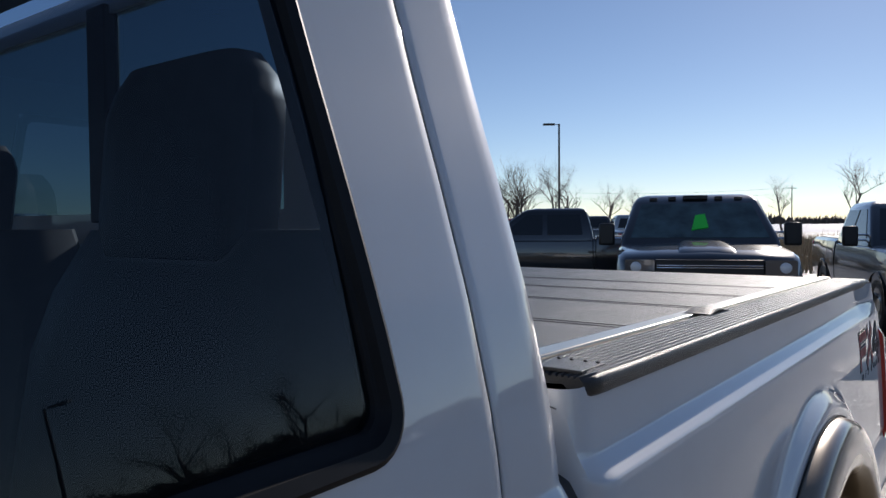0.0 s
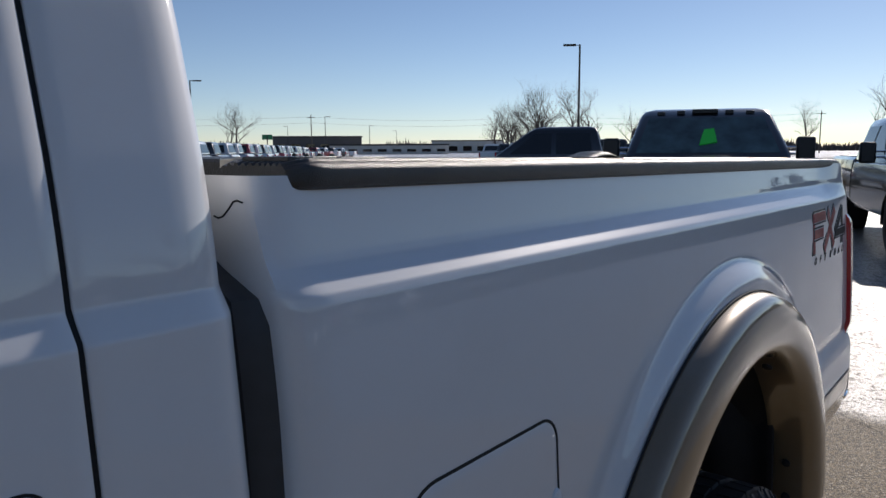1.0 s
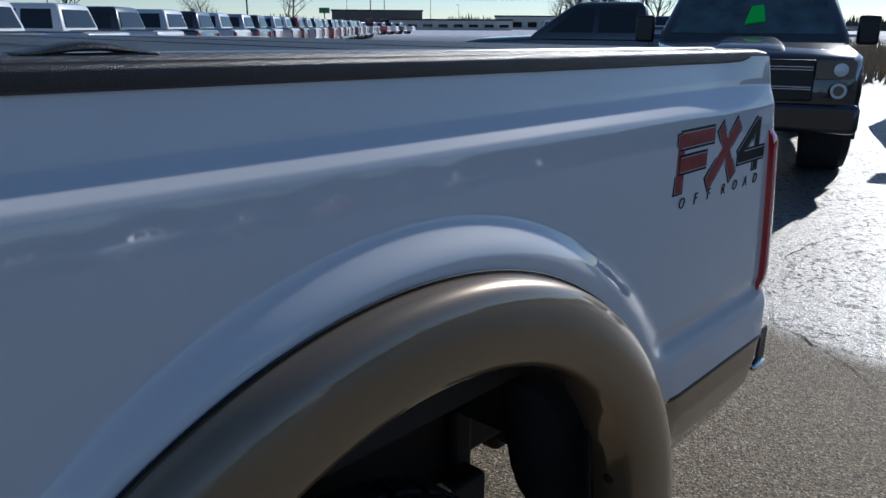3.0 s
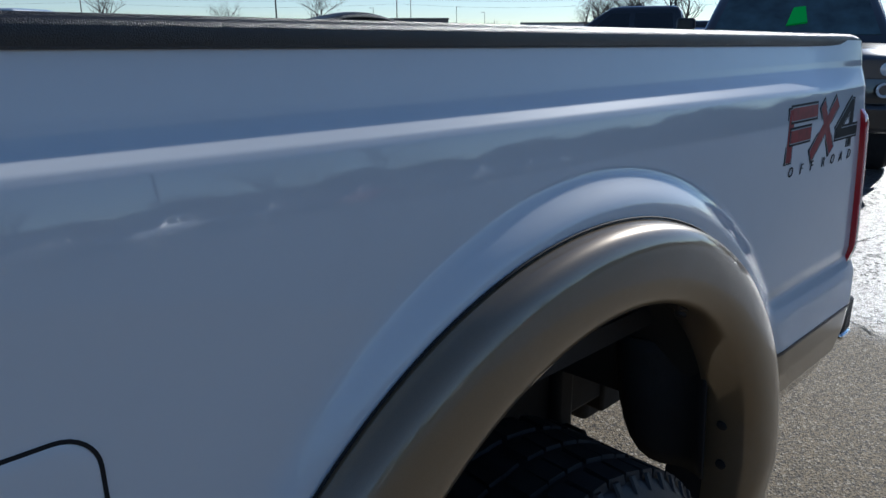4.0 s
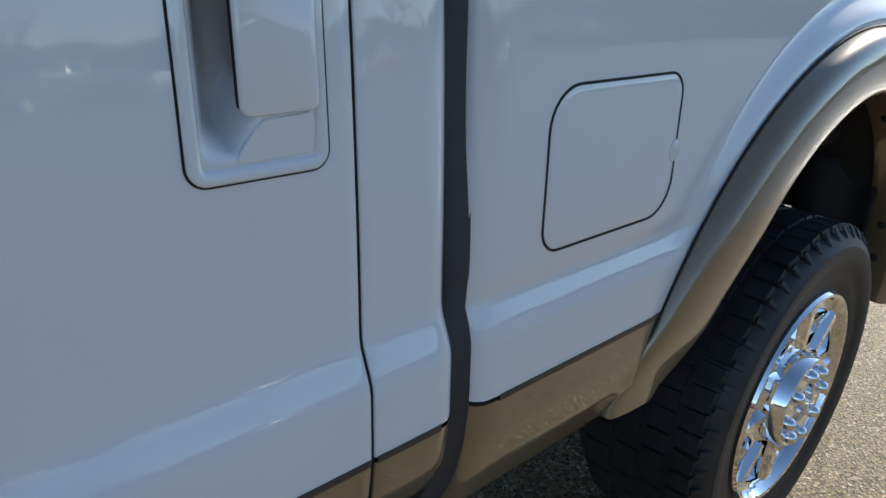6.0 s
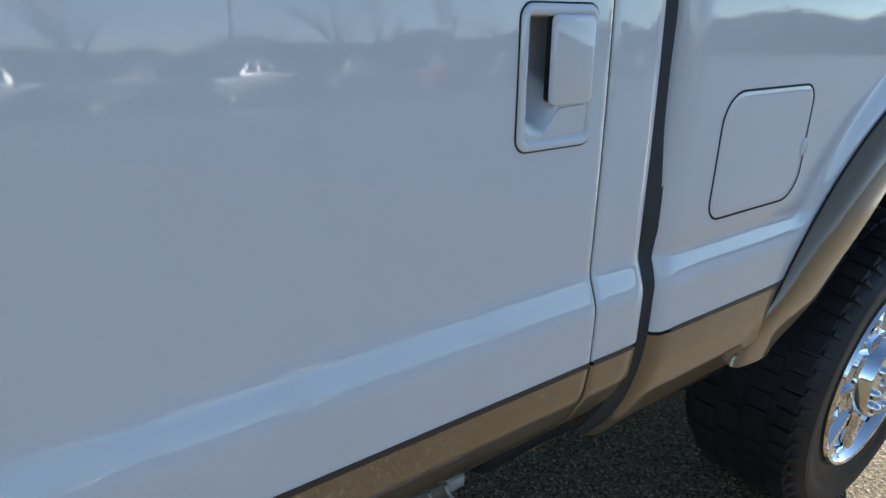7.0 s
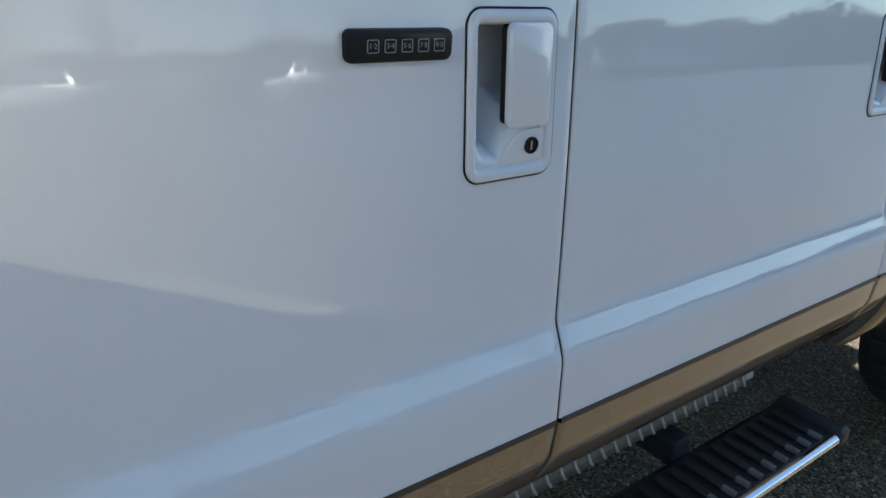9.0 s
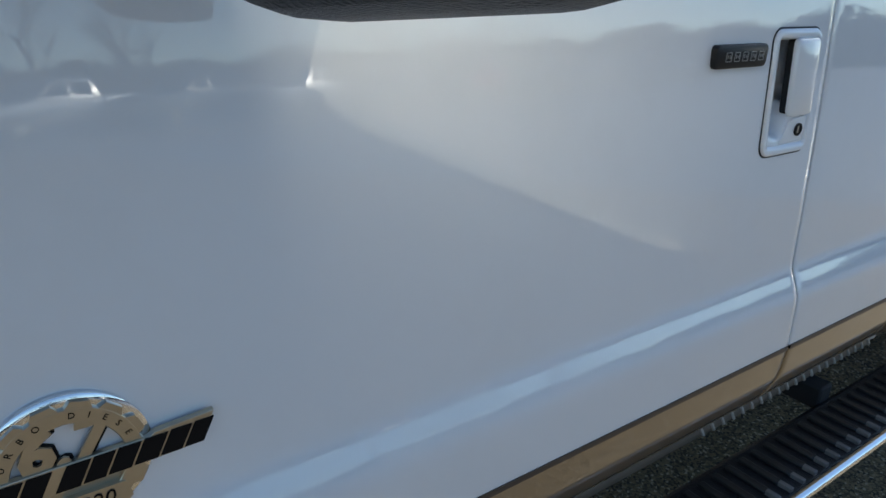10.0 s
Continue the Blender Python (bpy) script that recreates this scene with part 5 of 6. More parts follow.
# cracks in the asphalt
CRACK = material("crack_black", (0.02, 0.018, 0.016), 0.8)
rng = random.Random(11)
for i, (x, y, a, n_) in enumerate(((2.62, -0.05, 0.62, 14), (3.8, 0.8, -0.4, 22), (-0.4, -2.0, 0.2, 26), (2.2, 1.6, 0.9, 18))):
    bm = bmesh.new()
    rows = []
    for k in range(n_):
        w = 0.004 * (0.4 + rng.random()) * (1 - abs(2 * k / n_ - 1)) + 0.0008
        rows.append([(x - math.sin(a) * w, y + math.cos(a) * w, GROUND + 0.004), (x + math.sin(a) * w, y - math.cos(a) * w, GROUND + 0.004)])
        a += rng.uniform(-0.5, 0.5)
        x += math.cos(a) * 0.08
        y += math.sin(a) * 0.08
    add_grid(bm, rows)
    c = part("crack", bm, CRACK, g, "dark crack in the asphalt")


# ---- other vehicles ----
LOT_TURN = radians(-0.9)


def lot(x, y):
    """The lot's plan, turned slightly about the white pickup."""
    c, d = math.cos(LOT_TURN), math.sin(LOT_TURN)
    return -1.0 + (x + 1.0) * c - (y + 0.45) * d, -0.45 + (x + 1.0) * d + (y + 0.45) * c


PAINTS = {"black": material("black_paint", (0.006, 0.006, 0.007), 0.3, coat=1.0, spread=0.1, grain=3),
          "white": material("lot_white_paint", (0.72, 0.73, 0.74), 0.4, coat=1.0, spread=0.02, grain=3, dirt=(0.4, 0.38, 0.35), dirt_scale=2, dirt_amount=0.2),
          "navy": material("navy_paint", (0.012, 0.016, 0.035), 0.35, coat=1.0, spread=0.1, grain=3),
          "silver": material("silver_paint", (0.42, 0.43, 0.45), 0.35, metal=0.6, coat=1.0, spread=0.03, grain=3),
          "red": material("red_paint", (0.30, 0.012, 0.014), 0.35, coat=1.0, spread=0.05, grain=3)}
LENS = material("headlamp_lens", (0.75, 0.76, 0.78), 0.08, spec=0.8, coat=1.0)
SMOKE = material("smoked_lens", (0.10, 0.105, 0.11), 0.08, spec=0.8, coat=1.0)
SCREEN = material("screen_glass", (0.050, 0.085, 0.088), 0.06, spec=0.8, spread=0.6, grain=3.5)
CARD = material("green_card", (0.04, 0.80, 0.08), 0.6)
BLACKTRIM = material("trim_black", (0.012, 0.012, 0.013), 0.45, spread=0.1, grain=20)


def lot_pickup(x, y, rz, colour, label, group="", detail=False, mirrors=True, size=1.0):
    v = thing("pickup_truck", *lot(x, y), GROUND, label, "pickup truck", group, rz)
    M = basis(v) @ Matrix.Scale(size, 4)

    def put(name, bm, mat, lab="", smooth=True, bevel=0.0):
        for q in bm.verts:
            q.co = M @ q.co
        return part(name, bm, mat, v, lab, smooth, bevel)
    paint = PAINTS[colour]
    bm = bmesh.new()
    rows = []
    for sx, hw, zb, zt in ((0.0, 0.80, 0.55, 0.98), (0.03, 0.90, 0.50, 1.06), (0.14, 0.95, 0.47, 1.13), (0.4, 0.985, 0.45, 1.17), (1.3, 1.0, 0.45, 1.215), (1.6, 1.0, 0.45, 1.23),
                           (3.7, 1.0, 0.45, 1.23), (3.72, 0.97, 0.47, 1.23), (3.76, 0.97, 0.47, 1.23), (3.78, 1.0, 0.47, 1.27), (5.75, 1.0, 0.50, 1.27), (5.85, 0.98, 0.52, 1.25), (5.88, 0.93, 0.56, 1.20)):
        c = 0.08
        row = [(sx, -hw * 0.93, zb), (sx, -hw, zb + 0.12), (sx, -hw - 0.015, (zb + zt) / 2), (sx, -hw, zt - 0.16), (sx, -hw + 0.02, zt - 0.05), (sx, -hw + c, zt), (sx, -hw * 0.5, zt + 0.025 * (sx < 1.7)),
               (sx, 0, zt + 0.04 * (sx < 1.7))]
        rows.append(row + [(p[0], -p[1], p[2]) for p in reversed(row[:-1])])
    vs = add_grid(bm, rows, closed_v=True)
    bm.faces.new(vs[0])
    bm.faces.new(vs[-1])
    put("body", bm, paint, bevel=0.0)
    bm = bmesh.new()
    rows = []
    for z, xa, xb, hw in ((1.20, 1.42, 3.72, 0.965), (1.30, 1.52, 3.72, 0.955), (1.78, 2.18, 3.60, 0.81), (1.85, 2.30, 3.56, 0.76), (1.885, 2.50, 3.45, 0.66)):
        pts = rounded(xa, xb, -hw, hw, 0.07, 4)
        rows.append([(p, q, z + 0.015 * (1 - (q / hw) ** 2) * (z > 1.8)) for p, q in pts])
    vs = add_grid(bm, rows, closed_v=True)
    bm.faces.new(list(reversed(vs[-1])))
    put("cab", bm, paint)

    def pane(name, quad, out, mat=DARK_GLASS, lab="dark window"):
        bm = bmesh.new()
        a = [bm.verts.new(Vector(p) + Vector(out) * 0.012) for p in quad]
        b = [bm.verts.new(Vector(p) - Vector(out) * 0.02) for p in quad]
        bm.faces.new(a)
        bm.faces.new(list(reversed(b)))
        for i in range(4):
            bm.faces.new((a[i], a[(i + 1) % 4], b[(i + 1) % 4], b[i]))
        return put(name, bm, mat, lab, smooth=False)
    pane("windscreen", ((1.53, -0.84, 1.30), (1.53, 0.84, 1.30), (2.13, 0.70, 1.75), (2.13, -0.70, 1.75)), (-0.6, 0, 0.8), SCREEN if detail else DARK_GLASS, "dark reflective windscreen")
    pane("rear_window", ((3.72, -0.78, 1.34), (3.72, 0.78, 1.34), (3.615, 0.66, 1.74), (3.615, -0.66, 1.74)), (1, 0, 0.2), lab="dark rear window")
    for s in (-1, 1):
        pane("side_window", ((1.80, s * 0.945, 1.32), (2.66, s * 0.945, 1.32), (2.66, s * 0.815, 1.75), (2.32, s * 0.815, 1.75)), (0, s, 0.25))
        pane("side_window", ((2.76, s * 0.945, 1.32), (3.50, s * 0.945, 1.32), (3.44, s * 0.815, 1.75), (2.76, s * 0.815, 1.75)), (0, s, 0.25))
        for wx in (0.98, 4.72):
            bm = bmesh.new()
            prof = [(0.0, 0.985), (0.46, 0.99), (0.47, 1.022), (0.44, 1.026), (0.43, 0.9)]
            add_lathe(bm, [(r, (yy) * 1.0) for r, yy in prof[1:]], (wx, 0, 0.42), n=28, a0=-8, a1=188)
            if s < 0:
                for q in bm.verts:
                    q.co.y *= -1
            put("arch_trim", bm, BLACKTRIM if detail else paint, "dark wheel-arch trim")
            bm = bmesh.new()
            add_lathe(bm, [(0.23, 0.96), (0.25, 1.0), (0.33, 1.015), (0.385, 1.0), (0.405, 0.96), (0.405, 0.78), (0.36, 0.72), (0.2, 0.72)], (wx, 0, 0.405), n=36)
            if s < 0:
                for q in bm.verts:
                    q.co.y *= -1
            wh = put("wheel", bm, TYRE, "black tyre")
            bm = bmesh.new()
            add_lathe(bm, [(0.24, 0.985), (0.22, 0.95), (0.13, 0.955), (0.10, 0.985), (0.0, 0.99)], (wx, 0, 0.405), n=20)
            if s < 0:
                for q in bm.verts:
                    q.co.y *= -1
            for q in bm.verts:
                q.co = M @ q.co
            part("rim", bm, SATIN if not detail else BLACKTRIM, wh, "alloy rim")
            bm = bmesh.new()
            add_lathe(bm, [(0.0, 0.93), (0.455, 0.93), (0.455, 0.60), (0.0, 0.60)], (wx, 0, 0.43), n=20)
            if s < 0:
                for q in bm.verts:
                    q.co.y *= -1
            put("wheel_well", bm, LINER, "dark wheel well")
        if mirrors:
            bm = bmesh.new()
            add_box(bm, 1.78, 1.88, s * 1.16 - 0.105, s * 1.16 + 0.105, 1.20, 1.50)
            mb = put("door_mirror", bm, BLACKTRIM, "black tow mirror", bevel=0.03)
            bm = bmesh.new()
            for dz in (1.29, 1.37):
                add_tube(bm, [(1.82, s * 0.90, dz), (1.83, s * 1.12, dz)], 0.016, 8)
            for q in bm.verts:
                q.co = M @ q.co
            part("mirror_arm", bm, CHROME, mb, "chrome twin mirror arms")
        bm = bmesh.new()
        lz = 0.08 if detail else 0.0
        add_prism(bm, rounded(s * 0.72 - 0.16, s * 0.72 + 0.16, 0.86 + lz, 1.02 + lz, 0.03, 4), -0.02, 0.10)
        for q in bm.verts:
            q.co = Vector((q.co.y - 0.035 + 0.07 * abs(q.co.x) ** 4, q.co.x, q.co.z))
        put("headlamp", bm, LENS if not detail else SMOKE, "clear headlamp")
        if detail:
            bm = bmesh.new()
            pts = [(-0.060, s * 0.76 + 0.055 * math.cos(k * math.pi / 10), 0.84 + 0.055 * math.sin(k * math.pi / 10)) for k in range(21)]
            add_tube(bm, pts, 0.013, 8)
            put("lamp_ring", bm, LENS, "bright round lamp ring")
            bm = bmesh.new()
            add_tube(bm, [(0.02, s * 0.76, 1.02), (-0.045, s * 0.76, 1.02), (-0.058, s * 0.76, 1.02)], [0.06, 0.058, 0.03], 16)
            put("lamp_lens", bm, LENS, "bright round headlamp lens")
            bm = bmesh.new()
            add_tube(bm, [(0.0, s * 0.76, 0.84), (-0.05, s * 0.76, 0.84)], 0.05, 16)
            put("lamp_bulb", bm, SMOKE, "smoked round lamp")
        bm = bmesh.new()
        add_tube(bm, [(-0.055, s * 0.70, 0.56), (0.1, s * 0.70, 0.56)], 0.055, 14)
        put("fog_lamp", bm, LENS, "round fog lamp")
        bm = box(5.80, 5.895, s * 0.93 - 0.06, s * 0.93 + 0.06, 0.80, 1.20)
        put("tail_lamp", bm, RED_LENS, "red tail lamp", bevel=0.02)
    bm = bmesh.new()
    add_box(bm, -0.03, 0.08, -0.56, 0.56, 0.74, 1.04 + 0.06 * detail)
    grille = put("grille", bm, BLACKTRIM, "dark grille", bevel=0.015)
    for z in (0.845, 0.865, 1.015, 1.04) if detail else (0.80, 0.89, 0.98):
        bm = box(-0.045, 0.02, -0.54, 0.54, z - (0.007 if detail else 0.014), z + (0.007 if detail else 0.014))
        for q in bm.verts:
            q.co = M @ q.co
        part("grille_bar", bm, CHROME, grille, "chrome grille bar", bevel=0.005)
    bm = bmesh.new()
    add_box(bm, -0.06, 0.30, -0.96, 0.96, 0.46, 0.72)
    put("front_bumper", bm, paint if detail else BLACKTRIM, "front bumper", bevel=0.05)
    bm = bmesh.new()
    add_box(bm, 5.78, 5.98, -0.95, 0.95, 0.52, 0.70)
    put("rear_bumper", bm, CHROME, "chrome rear bumper", bevel=0.03)
    bm = box(3.84, 5.72, -0.86, 0.86, 1.255, 1.283)
    put("bed_cover", bm, VINYL, "black bed cover", bevel=0.008)
    return v


front_truck = lot_pickup(6.64, 2.41, 22, "black", "black heavy-duty pickup facing the lot with a green price card", detail=True, size=1.045)
M = basis(front_truck) @ Matrix.Scale(1.045, 4)
for k in (-0.55, -0.3, 0, 0.3, 0.55):
    w = 0.16 if k == 0 else 0.05
    bm = box(2.22, 2.30, k - w, k + w, 1.815 - 0.03 * abs(k), 1.872 - 0.05 * abs(k))
    for q in bm.verts:
        q.co = M @ q.co
    part("marker_lamp", bm, BLACKTRIM, front_truck, "small dark roof marker lamp", bevel=0.01)
bm = bmesh.new()
q4 = [(1.66, 0.08, 1.37), (1.70, -0.13, 1.405), (1.90, -0.10, 1.575), (1.88, 0.02, 1.56)]
vs = [bm.verts.new(M @ (Vector(p) + Vector((-0.6, 0, 0.8)) * 0.05)) for p in q4]
ws = [bm.verts.new(M @ (Vector(p) + Vector((-0.6, 0, 0.8)) * 0.03)) for p in q4]
bm.faces.new(vs)
for i in range(4):
    bm.faces.new((vs[i], vs[(i + 1) % 4], ws[(i + 1) % 4], ws[i]))
part("price_card", bm, CARD, front_truck, "bright green price card behind the windscreen", smooth=False)
bm = bmesh.new()
add_grid(bm, [[(x, y * (1 - 0.22 * (x - 0.2)), z + (0.030 if abs(y) < 0.27 else 0.016 if abs(y) < 0.31 else -0.03)) for y in (-0.32, -0.30, -0.26, -0.13, 0, 0.13, 0.26, 0.30, 0.32)]
              for x, z in ((0.16, 1.135), (0.22, 1.168), (0.35, 1.195), (0.6, 1.222), (1.0, 1.248), (1.36, 1.262), (1.48, 1.258))])
for q in bm.verts:
    q.co = M @ q.co
part("bonnet_bulge", bm, PAINTS["black"], front_truck, "raised bonnet bulge")

lot_pickup(11.4, 10.4, -63, "black", "black crew-cab pickup parked side-on", mirrors=False)
lot_pickup(9.34, -0.09, 20, "black", "glossy black pickup with tow mirrors on chrome arms")

base = {c: None for c in ("white", "black", "silver", "navy", "red")}
order = ["black", "white", "white", "black", "white", "navy", "white", "silver", "black", "white", "white", "red", "white", "black", "white", "silver"]


def row_of(n, x, y, dx, dy, rz, shift, group, order=order):
    rng = random.Random(shift)
    for i in range(n):
        c = order[(i + shift) % len(order)]
        px, py = x + dx * i + rng.uniform(-0.15, 0.15), y + dy * i + rng.uniform(-0.15, 0.15)
        if base[c] is None:
            base[c] = lot_pickup(px, py, rz, c, c + " pickup parked in a long row on the lot", group, mirrors=False)
        else:
            o = copy_thing(base[c], pose(*lot(px, py), GROUND, 0, 0, rz + rng.uniform(-1.5, 1.5)))
            o["group"] = group


row_of(24, -1.0, 16.3, 2.38, 2.42, -46, 0, "pickups in the long row")
row_of(12, 42.0, 74.0, 4.2, 2.6, -60, 3, "pickups at the far end of the lot")
row_of(16, -27.0, -20.5, 4.3, -0.35, -29, 5, "pickups across the aisle", ["black", "silver", "navy", "silver", "black", "silver", "navy", "red"])
row_of(8, 30.0, 14.0, 3.2, 3.4, 210, 7, "pickups beyond the lamp post")


# ---- lamp posts, poles, wires ----
POST = material("post_bronze", (0.02, 0.018, 0.016), 0.5, spread=0.1, grain=10)
WOODPOLE = material("pole_wood", (0.09, 0.07, 0.055), 0.85, spread=0.25, grain=20)


def lamp_post(x, y, h, rz, label="tall dark bronze parking-lot lamp post"):
    t = thing("lamp_post", *lot(x, y), GROUND, label, "lamp post", "lamp posts", rz)
    Mx = basis(t)

    def put(name, bm, lab=""):
        for q in bm.verts:
            q.co = Mx @ q.co
        return part(name, bm, POST, t, lab, bevel=0.01)
    put("base", box(-0.3, 0.3, -0.3, 0.3, 0, 0.7), "concrete-like base")
    bm = bmesh.new()
    add_tube(bm, [(0, 0, 0.6), (0, 0, h)], [0.11, 0.075], 10)
    put("pole", bm)
    bm = bmesh.new()
    add_tube(bm, [(0, 0, h - 0.06), (0.5, 0, h - 0.06)], 0.035, 8)
    put("arm", bm)
    put("lamp_head", box(0.35, 1.35, -0.2, 0.2, h - 0.12, h + 0.02), "flat lamp head")
    return t


lamp_post(53.3, 30.4, 9.95, 126)
for x, y, h, rz in ((48.8, 81.5, 10, -35), (124, 143, 10, -35), (181, 185, 10, -35), (238, 226, 10, 140), (165, 210, 10, 140), (14, -34, 9, 60), (-26, -30, 9, 120)):
    lamp_post(x, y, h, rz)


def utility_pole(x, y, h, rz):
    t = thing("utility_pole", x, y, GROUND, "weathered wooden utility pole with a crossarm", "utility pole", "utility poles", rz)
    Mx = basis(t)
    bm = bmesh.new()
    add_tube(bm, [(0, 0, 0), (0, 0, h)], [0.18, 0.12], 10)
    for q in bm.verts:
        q.co = Mx @ q.co
    part("pole", bm, WOODPOLE, t)
    bm = box(-0.07, 0.07, -1.3, 1.3, h - 0.9, h - 0.72)
    for q in bm.verts:
        q.co = Mx @ q.co
    part("crossarm", bm, WOODPOLE, t)


poles = [(*lot(x, y), 12) for x, y in ((230, 52), (190, 120), (143, 171), (70, 215), (-20, 240))]
for x, y, h in poles:
    utility_pole(x, y, h, 40)
for k, dz in enumerate((-0.7, -2.4)):
    bm = bmesh.new()
    for (ax, ay, ah), (bx, by_, bh) in zip(poles[:-1], poles[1:]):
        add_tube(bm, [(ax + (bx - ax) * i / 10, ay + (by_ - ay) * i / 10, ah + dz - 1.2 * math.sin(math.pi * i / 10)) for i in range(11)], 0.022, 4)
    w = part("power_line", bm, POST)
    tagged(w, "thin dark overhead power line", "power line")


# ---- bare trees ----
BARK = material("grey_bark", (0.075, 0.062, 0.052), 0.9, spread=0.3, grain=8)


def bare_tree(x, y, h, seed, label="bare leafless tree with fine grey branches"):
    t = thing("tree", x, y, GROUND, label, "tree", "bare trees")
    rng = random.Random(seed)
    trunk, crown = bmesh.new(), bmesh.new()

    def limb(bm, p, d, length, r, depth):
        n = 4
        pts, rad = [p], [r]
        for i in range(n):
            d = (d + Vector((rng.uniform(-1, 1), rng.uniform(-1, 1), rng.uniform(-0.3, 0.8))) * 0.17).normalized()
            p = p + d * length / n
            pts.append(p)
            rad.append(r * (1 - 0.6 * (i + 1) / n))
        add_tube(bm, pts, rad, 6 if depth == 0 else 3, cap=False)
        if depth >= 4:
            return
        for k in range((6, 5, 4, 3)[depth]):
            s = rng.uniform(0.35, 1.0)
            i = min(int(s * n), n - 1)
            q = pts[i].lerp(pts[i + 1], s * n - i)
            side = Vector((rng.uniform(-1, 1), rng.uniform(-1, 1), rng.uniform(-0.05, 0.75)))
            nd = (d * 0.55 + side.normalized() * 0.8).normalized()
            limb(crown, q, nd, length * rng.uniform(0.50, 0.72), r * (1 - 0.6 * s) * 0.62, depth + 1)
    limb(trunk, Vector((x, y, GROUND)), Vector((rng.uniform(-0.05, 0.05), rng.uniform(-0.05, 0.05), 1)), h * 0.52, h * 0.024, 0)
    part("trunk", trunk, BARK, t)
    part("crown", crown, BARK, t)
    return t


def polar(az, d):
    return lot(d * math.cos(radians(az)) - 1.3, d * math.sin(radians(az)) - 0.4)


kinds = []
for i, (az, d, h) in enumerate(((34.4, 105, 9.4), (32.6, 112, 10.8), (29.4, 108, 11.0), (25.7, 110, 8.5), (13.4, 112, 8.0), (9.1, 105, 10.0), (70.0, 60, 6.0))):
    kinds.append(bare_tree(*polar(az, d), h, 20 + i))
rng = random.Random(3)
for i in range(34):
    az = rng.uniform(-165, -42)
    d = rng.uniform(42, 68)
    src = kinds[i % len(kinds)]
    o = copy_thing(src, pose(*polar(az, d), GROUND, 0, 0, rng.uniform(0, 360)))
    o.scale = [rng.uniform(0.75, 1.15)] * 3
for az in (33.6, 32.9, 32.2, 28.9):
    copy_thing(kinds[int(az * 10) % 3], pose(*polar(az, rng.uniform(104, 118)), GROUND, 0, 0, rng.uniform(0, 360)))
for i in range(18):
    o = copy_thing(kinds[i % len(kinds)], pose(*polar(rng.choice((31.5, 33.5, 35.5, 24, 55, 62, 34.5)) + rng.uniform(-1, 1), rng.uniform(130, 190)), GROUND, 0, 0, rng.uniform(0, 360)))

# distant woods, hedge and brush
verts, faces = [], []


def spike(x, y, h, w, lean):
    a = rng.uniform(0, 6.28)
    i = len(verts)
    for k in range(3):
        verts.append((x + w * math.cos(a + 2.09 * k), y + w * math.sin(a + 2.09 * k), GROUND))
    verts.append((x + lean * math.cos(a * 3), y + lean * math.sin(a * 3), GROUND + h))
    faces.extend(((i, i + 1, i + 3), (i + 1, i + 2, i + 3), (i + 2, i, i + 3)))


def grove(x, y, h):
    """A leafless crown as a loose cluster of small twig clumps."""
    for j in range(110):
        a, r, t = rng.uniform(0, 6.28), rng.uniform(0, 1.6), rng.random()
        c = Vector((x + r * math.cos(a), y + r * math.sin(a), GROUND + h * (0.02 + 0.93 * t ** 0.8)))
        i = len(verts)
        for m_ in range(3):
            verts.append(c + Vector((rng.uniform(-0.34, 0.34), rng.uniform(-0.34, 0.34), rng.uniform(-0.30, 0.30))))
        faces.append((i, i + 1, i + 2))


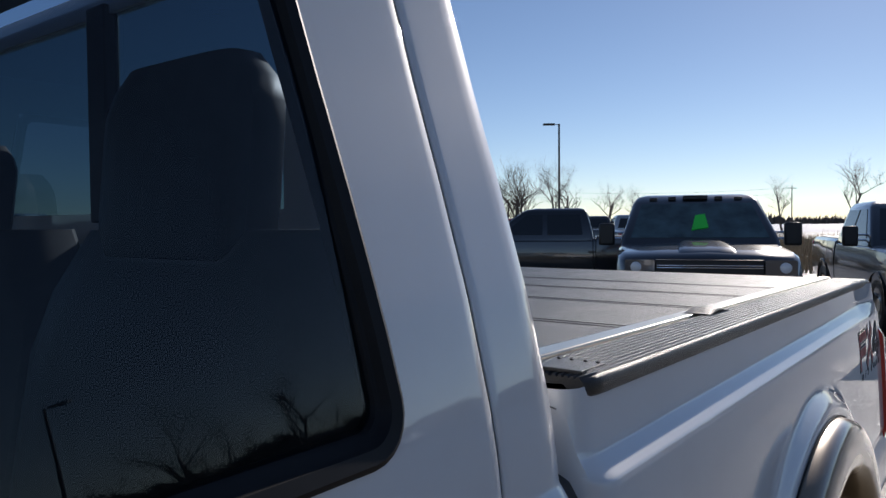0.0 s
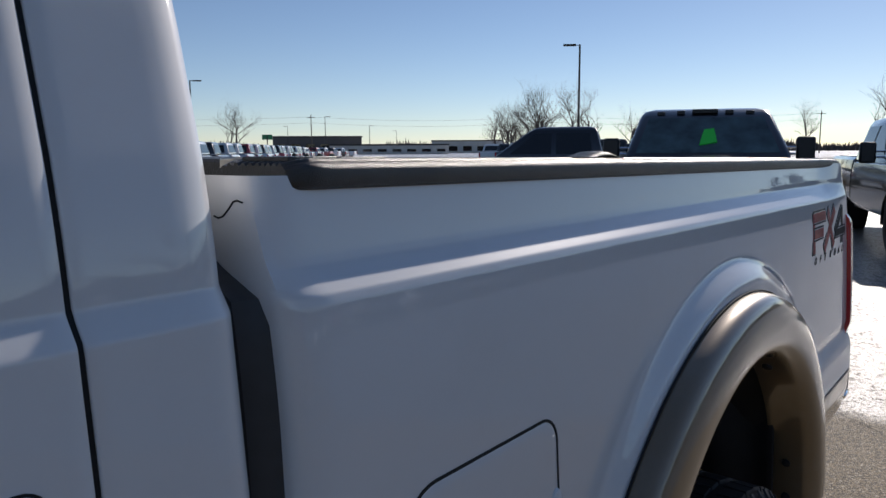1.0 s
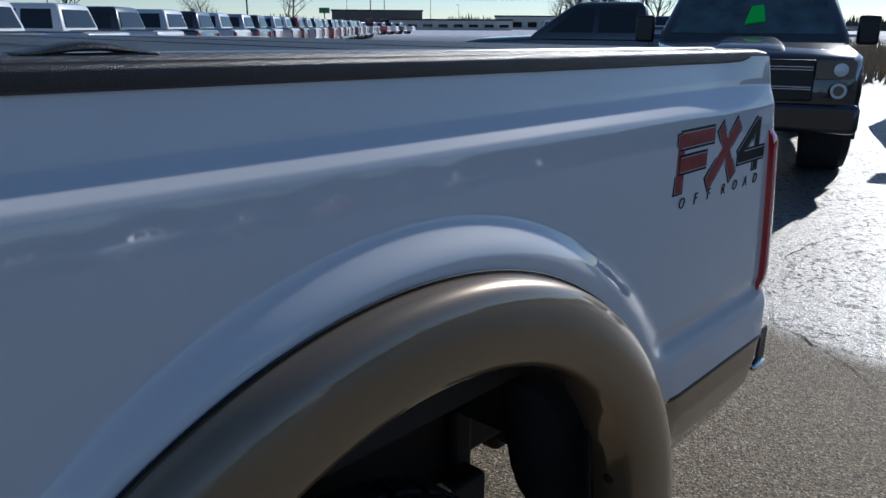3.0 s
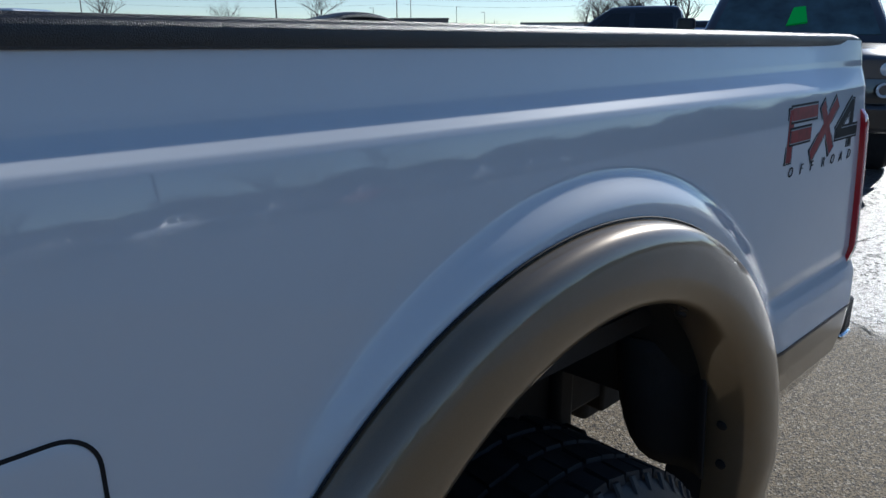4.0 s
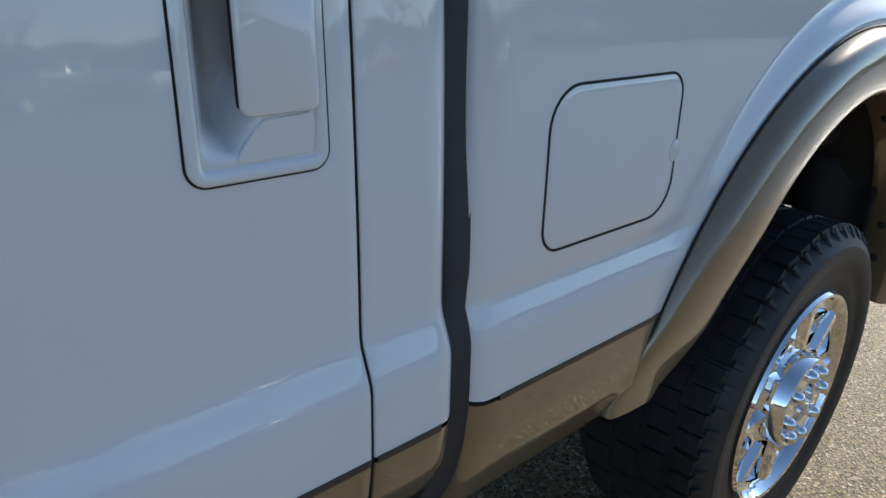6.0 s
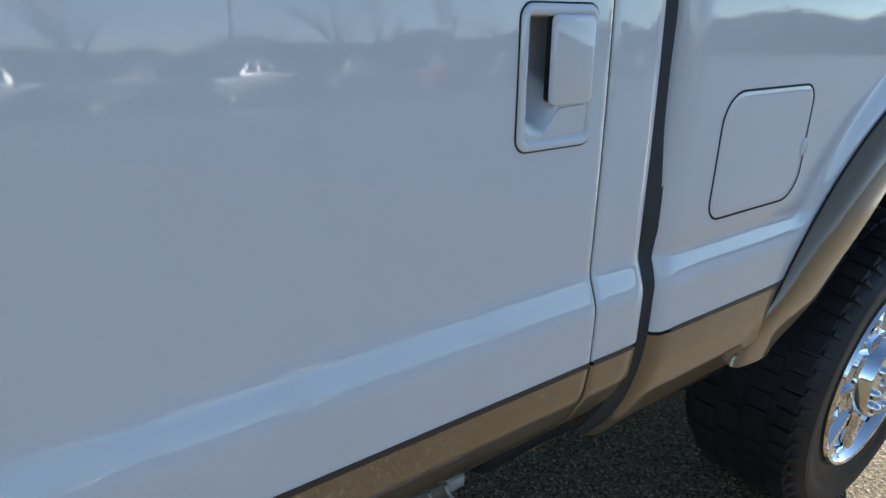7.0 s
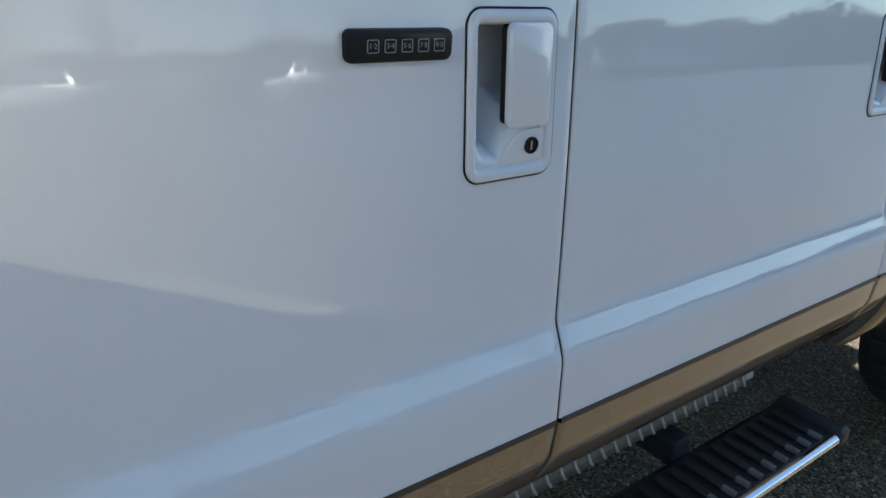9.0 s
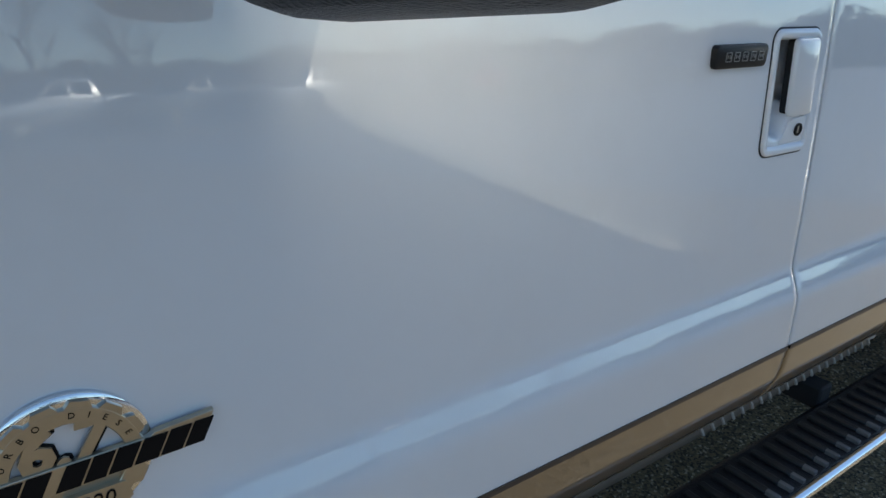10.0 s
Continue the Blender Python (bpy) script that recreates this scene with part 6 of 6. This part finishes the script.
for k in range(15000):
    az = rng.uniform(-180, 180)
    clump = 0.5 + 0.5 * math.sin(az * 0.7) * math.sin(az * 0.23 + 1)
    if -170 < az < -10:
        if k % 3 == 0:
            grove(*polar(az, rng.uniform(60, 80)), rng.uniform(2.8, 5.2) * (0.75 + 0.35 * clump))
    else:
        d = rng.uniform(420, 600)
        spike(*polar(az, d), rng.uniform(4, 9) * (0.35 + 0.65 * clump), rng.uniform(0.6, 2.0), rng.uniform(0.5, 2))
w = part("far_woods", (verts, faces), BARK, smooth=False)
tagged(w, "distant leafless woods along the horizon", "woods", kind="stuff")
verts, faces = [], []
for k in range(5000):
    az = rng.uniform(3, 20)
    spike(*polar(az, rng.uniform(24, 60)), rng.uniform(0.3, 1.1), 0.03, rng.uniform(0.05, 0.3))
w = part("dry_grass", (verts, faces), material("dry_grass", (0.40, 0.30, 0.18), 0.9, spread=0.3, grain=3), smooth=False)
tagged(w, "tall dry tan grass beyond the lot", "grass", kind="stuff")


# ---- far buildings ----
def building(x, y, lx, ly, h, rz, colour, label, bays):
    t = thing("building", x, y, GROUND, label, "building", "", rz)
    Mx = basis(t)

    def put(name, bm, mat, lab=""):
        for q in bm.verts:
            q.co = Mx @ q.co
        return part(name, bm, mat, t, lab, smooth=False)
    put("wall", box(-lx / 2, lx / 2, -ly / 2, ly / 2, 0, h), colour)
    put("roof", box(-lx / 2 - 0.3, lx / 2 + 0.3, -ly / 2 - 0.3, ly / 2 + 0.3, h, h + 0.5), POST)
    for i in range(bays):
        x0 = -lx / 2 + lx * (i + 0.2) / bays
        put("window", box(x0, x0 + lx * 0.6 / bays, -ly / 2 - 0.06, -ly / 2 + 0.1, 0.9, h * 0.6), DARK_GLASS)


WALLC = material("pale_cladding", (0.50, 0.47, 0.43), 0.8, spread=0.1, grain=0.5)
building(*polar(44, 260), 40, 20, 3.0, -46, WALLC, "low pale commercial building far across the lot", 8)
building(*polar(49.5, 300), 34, 20, 6.5, -40, material("dark_cladding", (0.10, 0.09, 0.085), 0.8, spread=0.1, grain=0.5), "dark low commercial building in the distance", 6)
building(*polar(38, 320), 30, 18, 5, -50, WALLC, "low pale warehouse in the distance", 5)
s = thing("road_sign", *polar(53.2, 150), GROUND, "green road sign on a post", "road sign", rz=-40)
Mx = basis(s)
for nm, b_, mt in (("post", box(-0.1, 0.1, -0.1, 0.1, 0, 4.6), POST), ("panel", box(-1.0, 1.0, -0.06, 0.06, 3.6, 4.6), material("sign_green", (0.01, 0.16, 0.06), 0.5))):
    for q in b_.verts:
        q.co = Mx @ q.co
    part(nm, b_, mt, s, smooth=False)
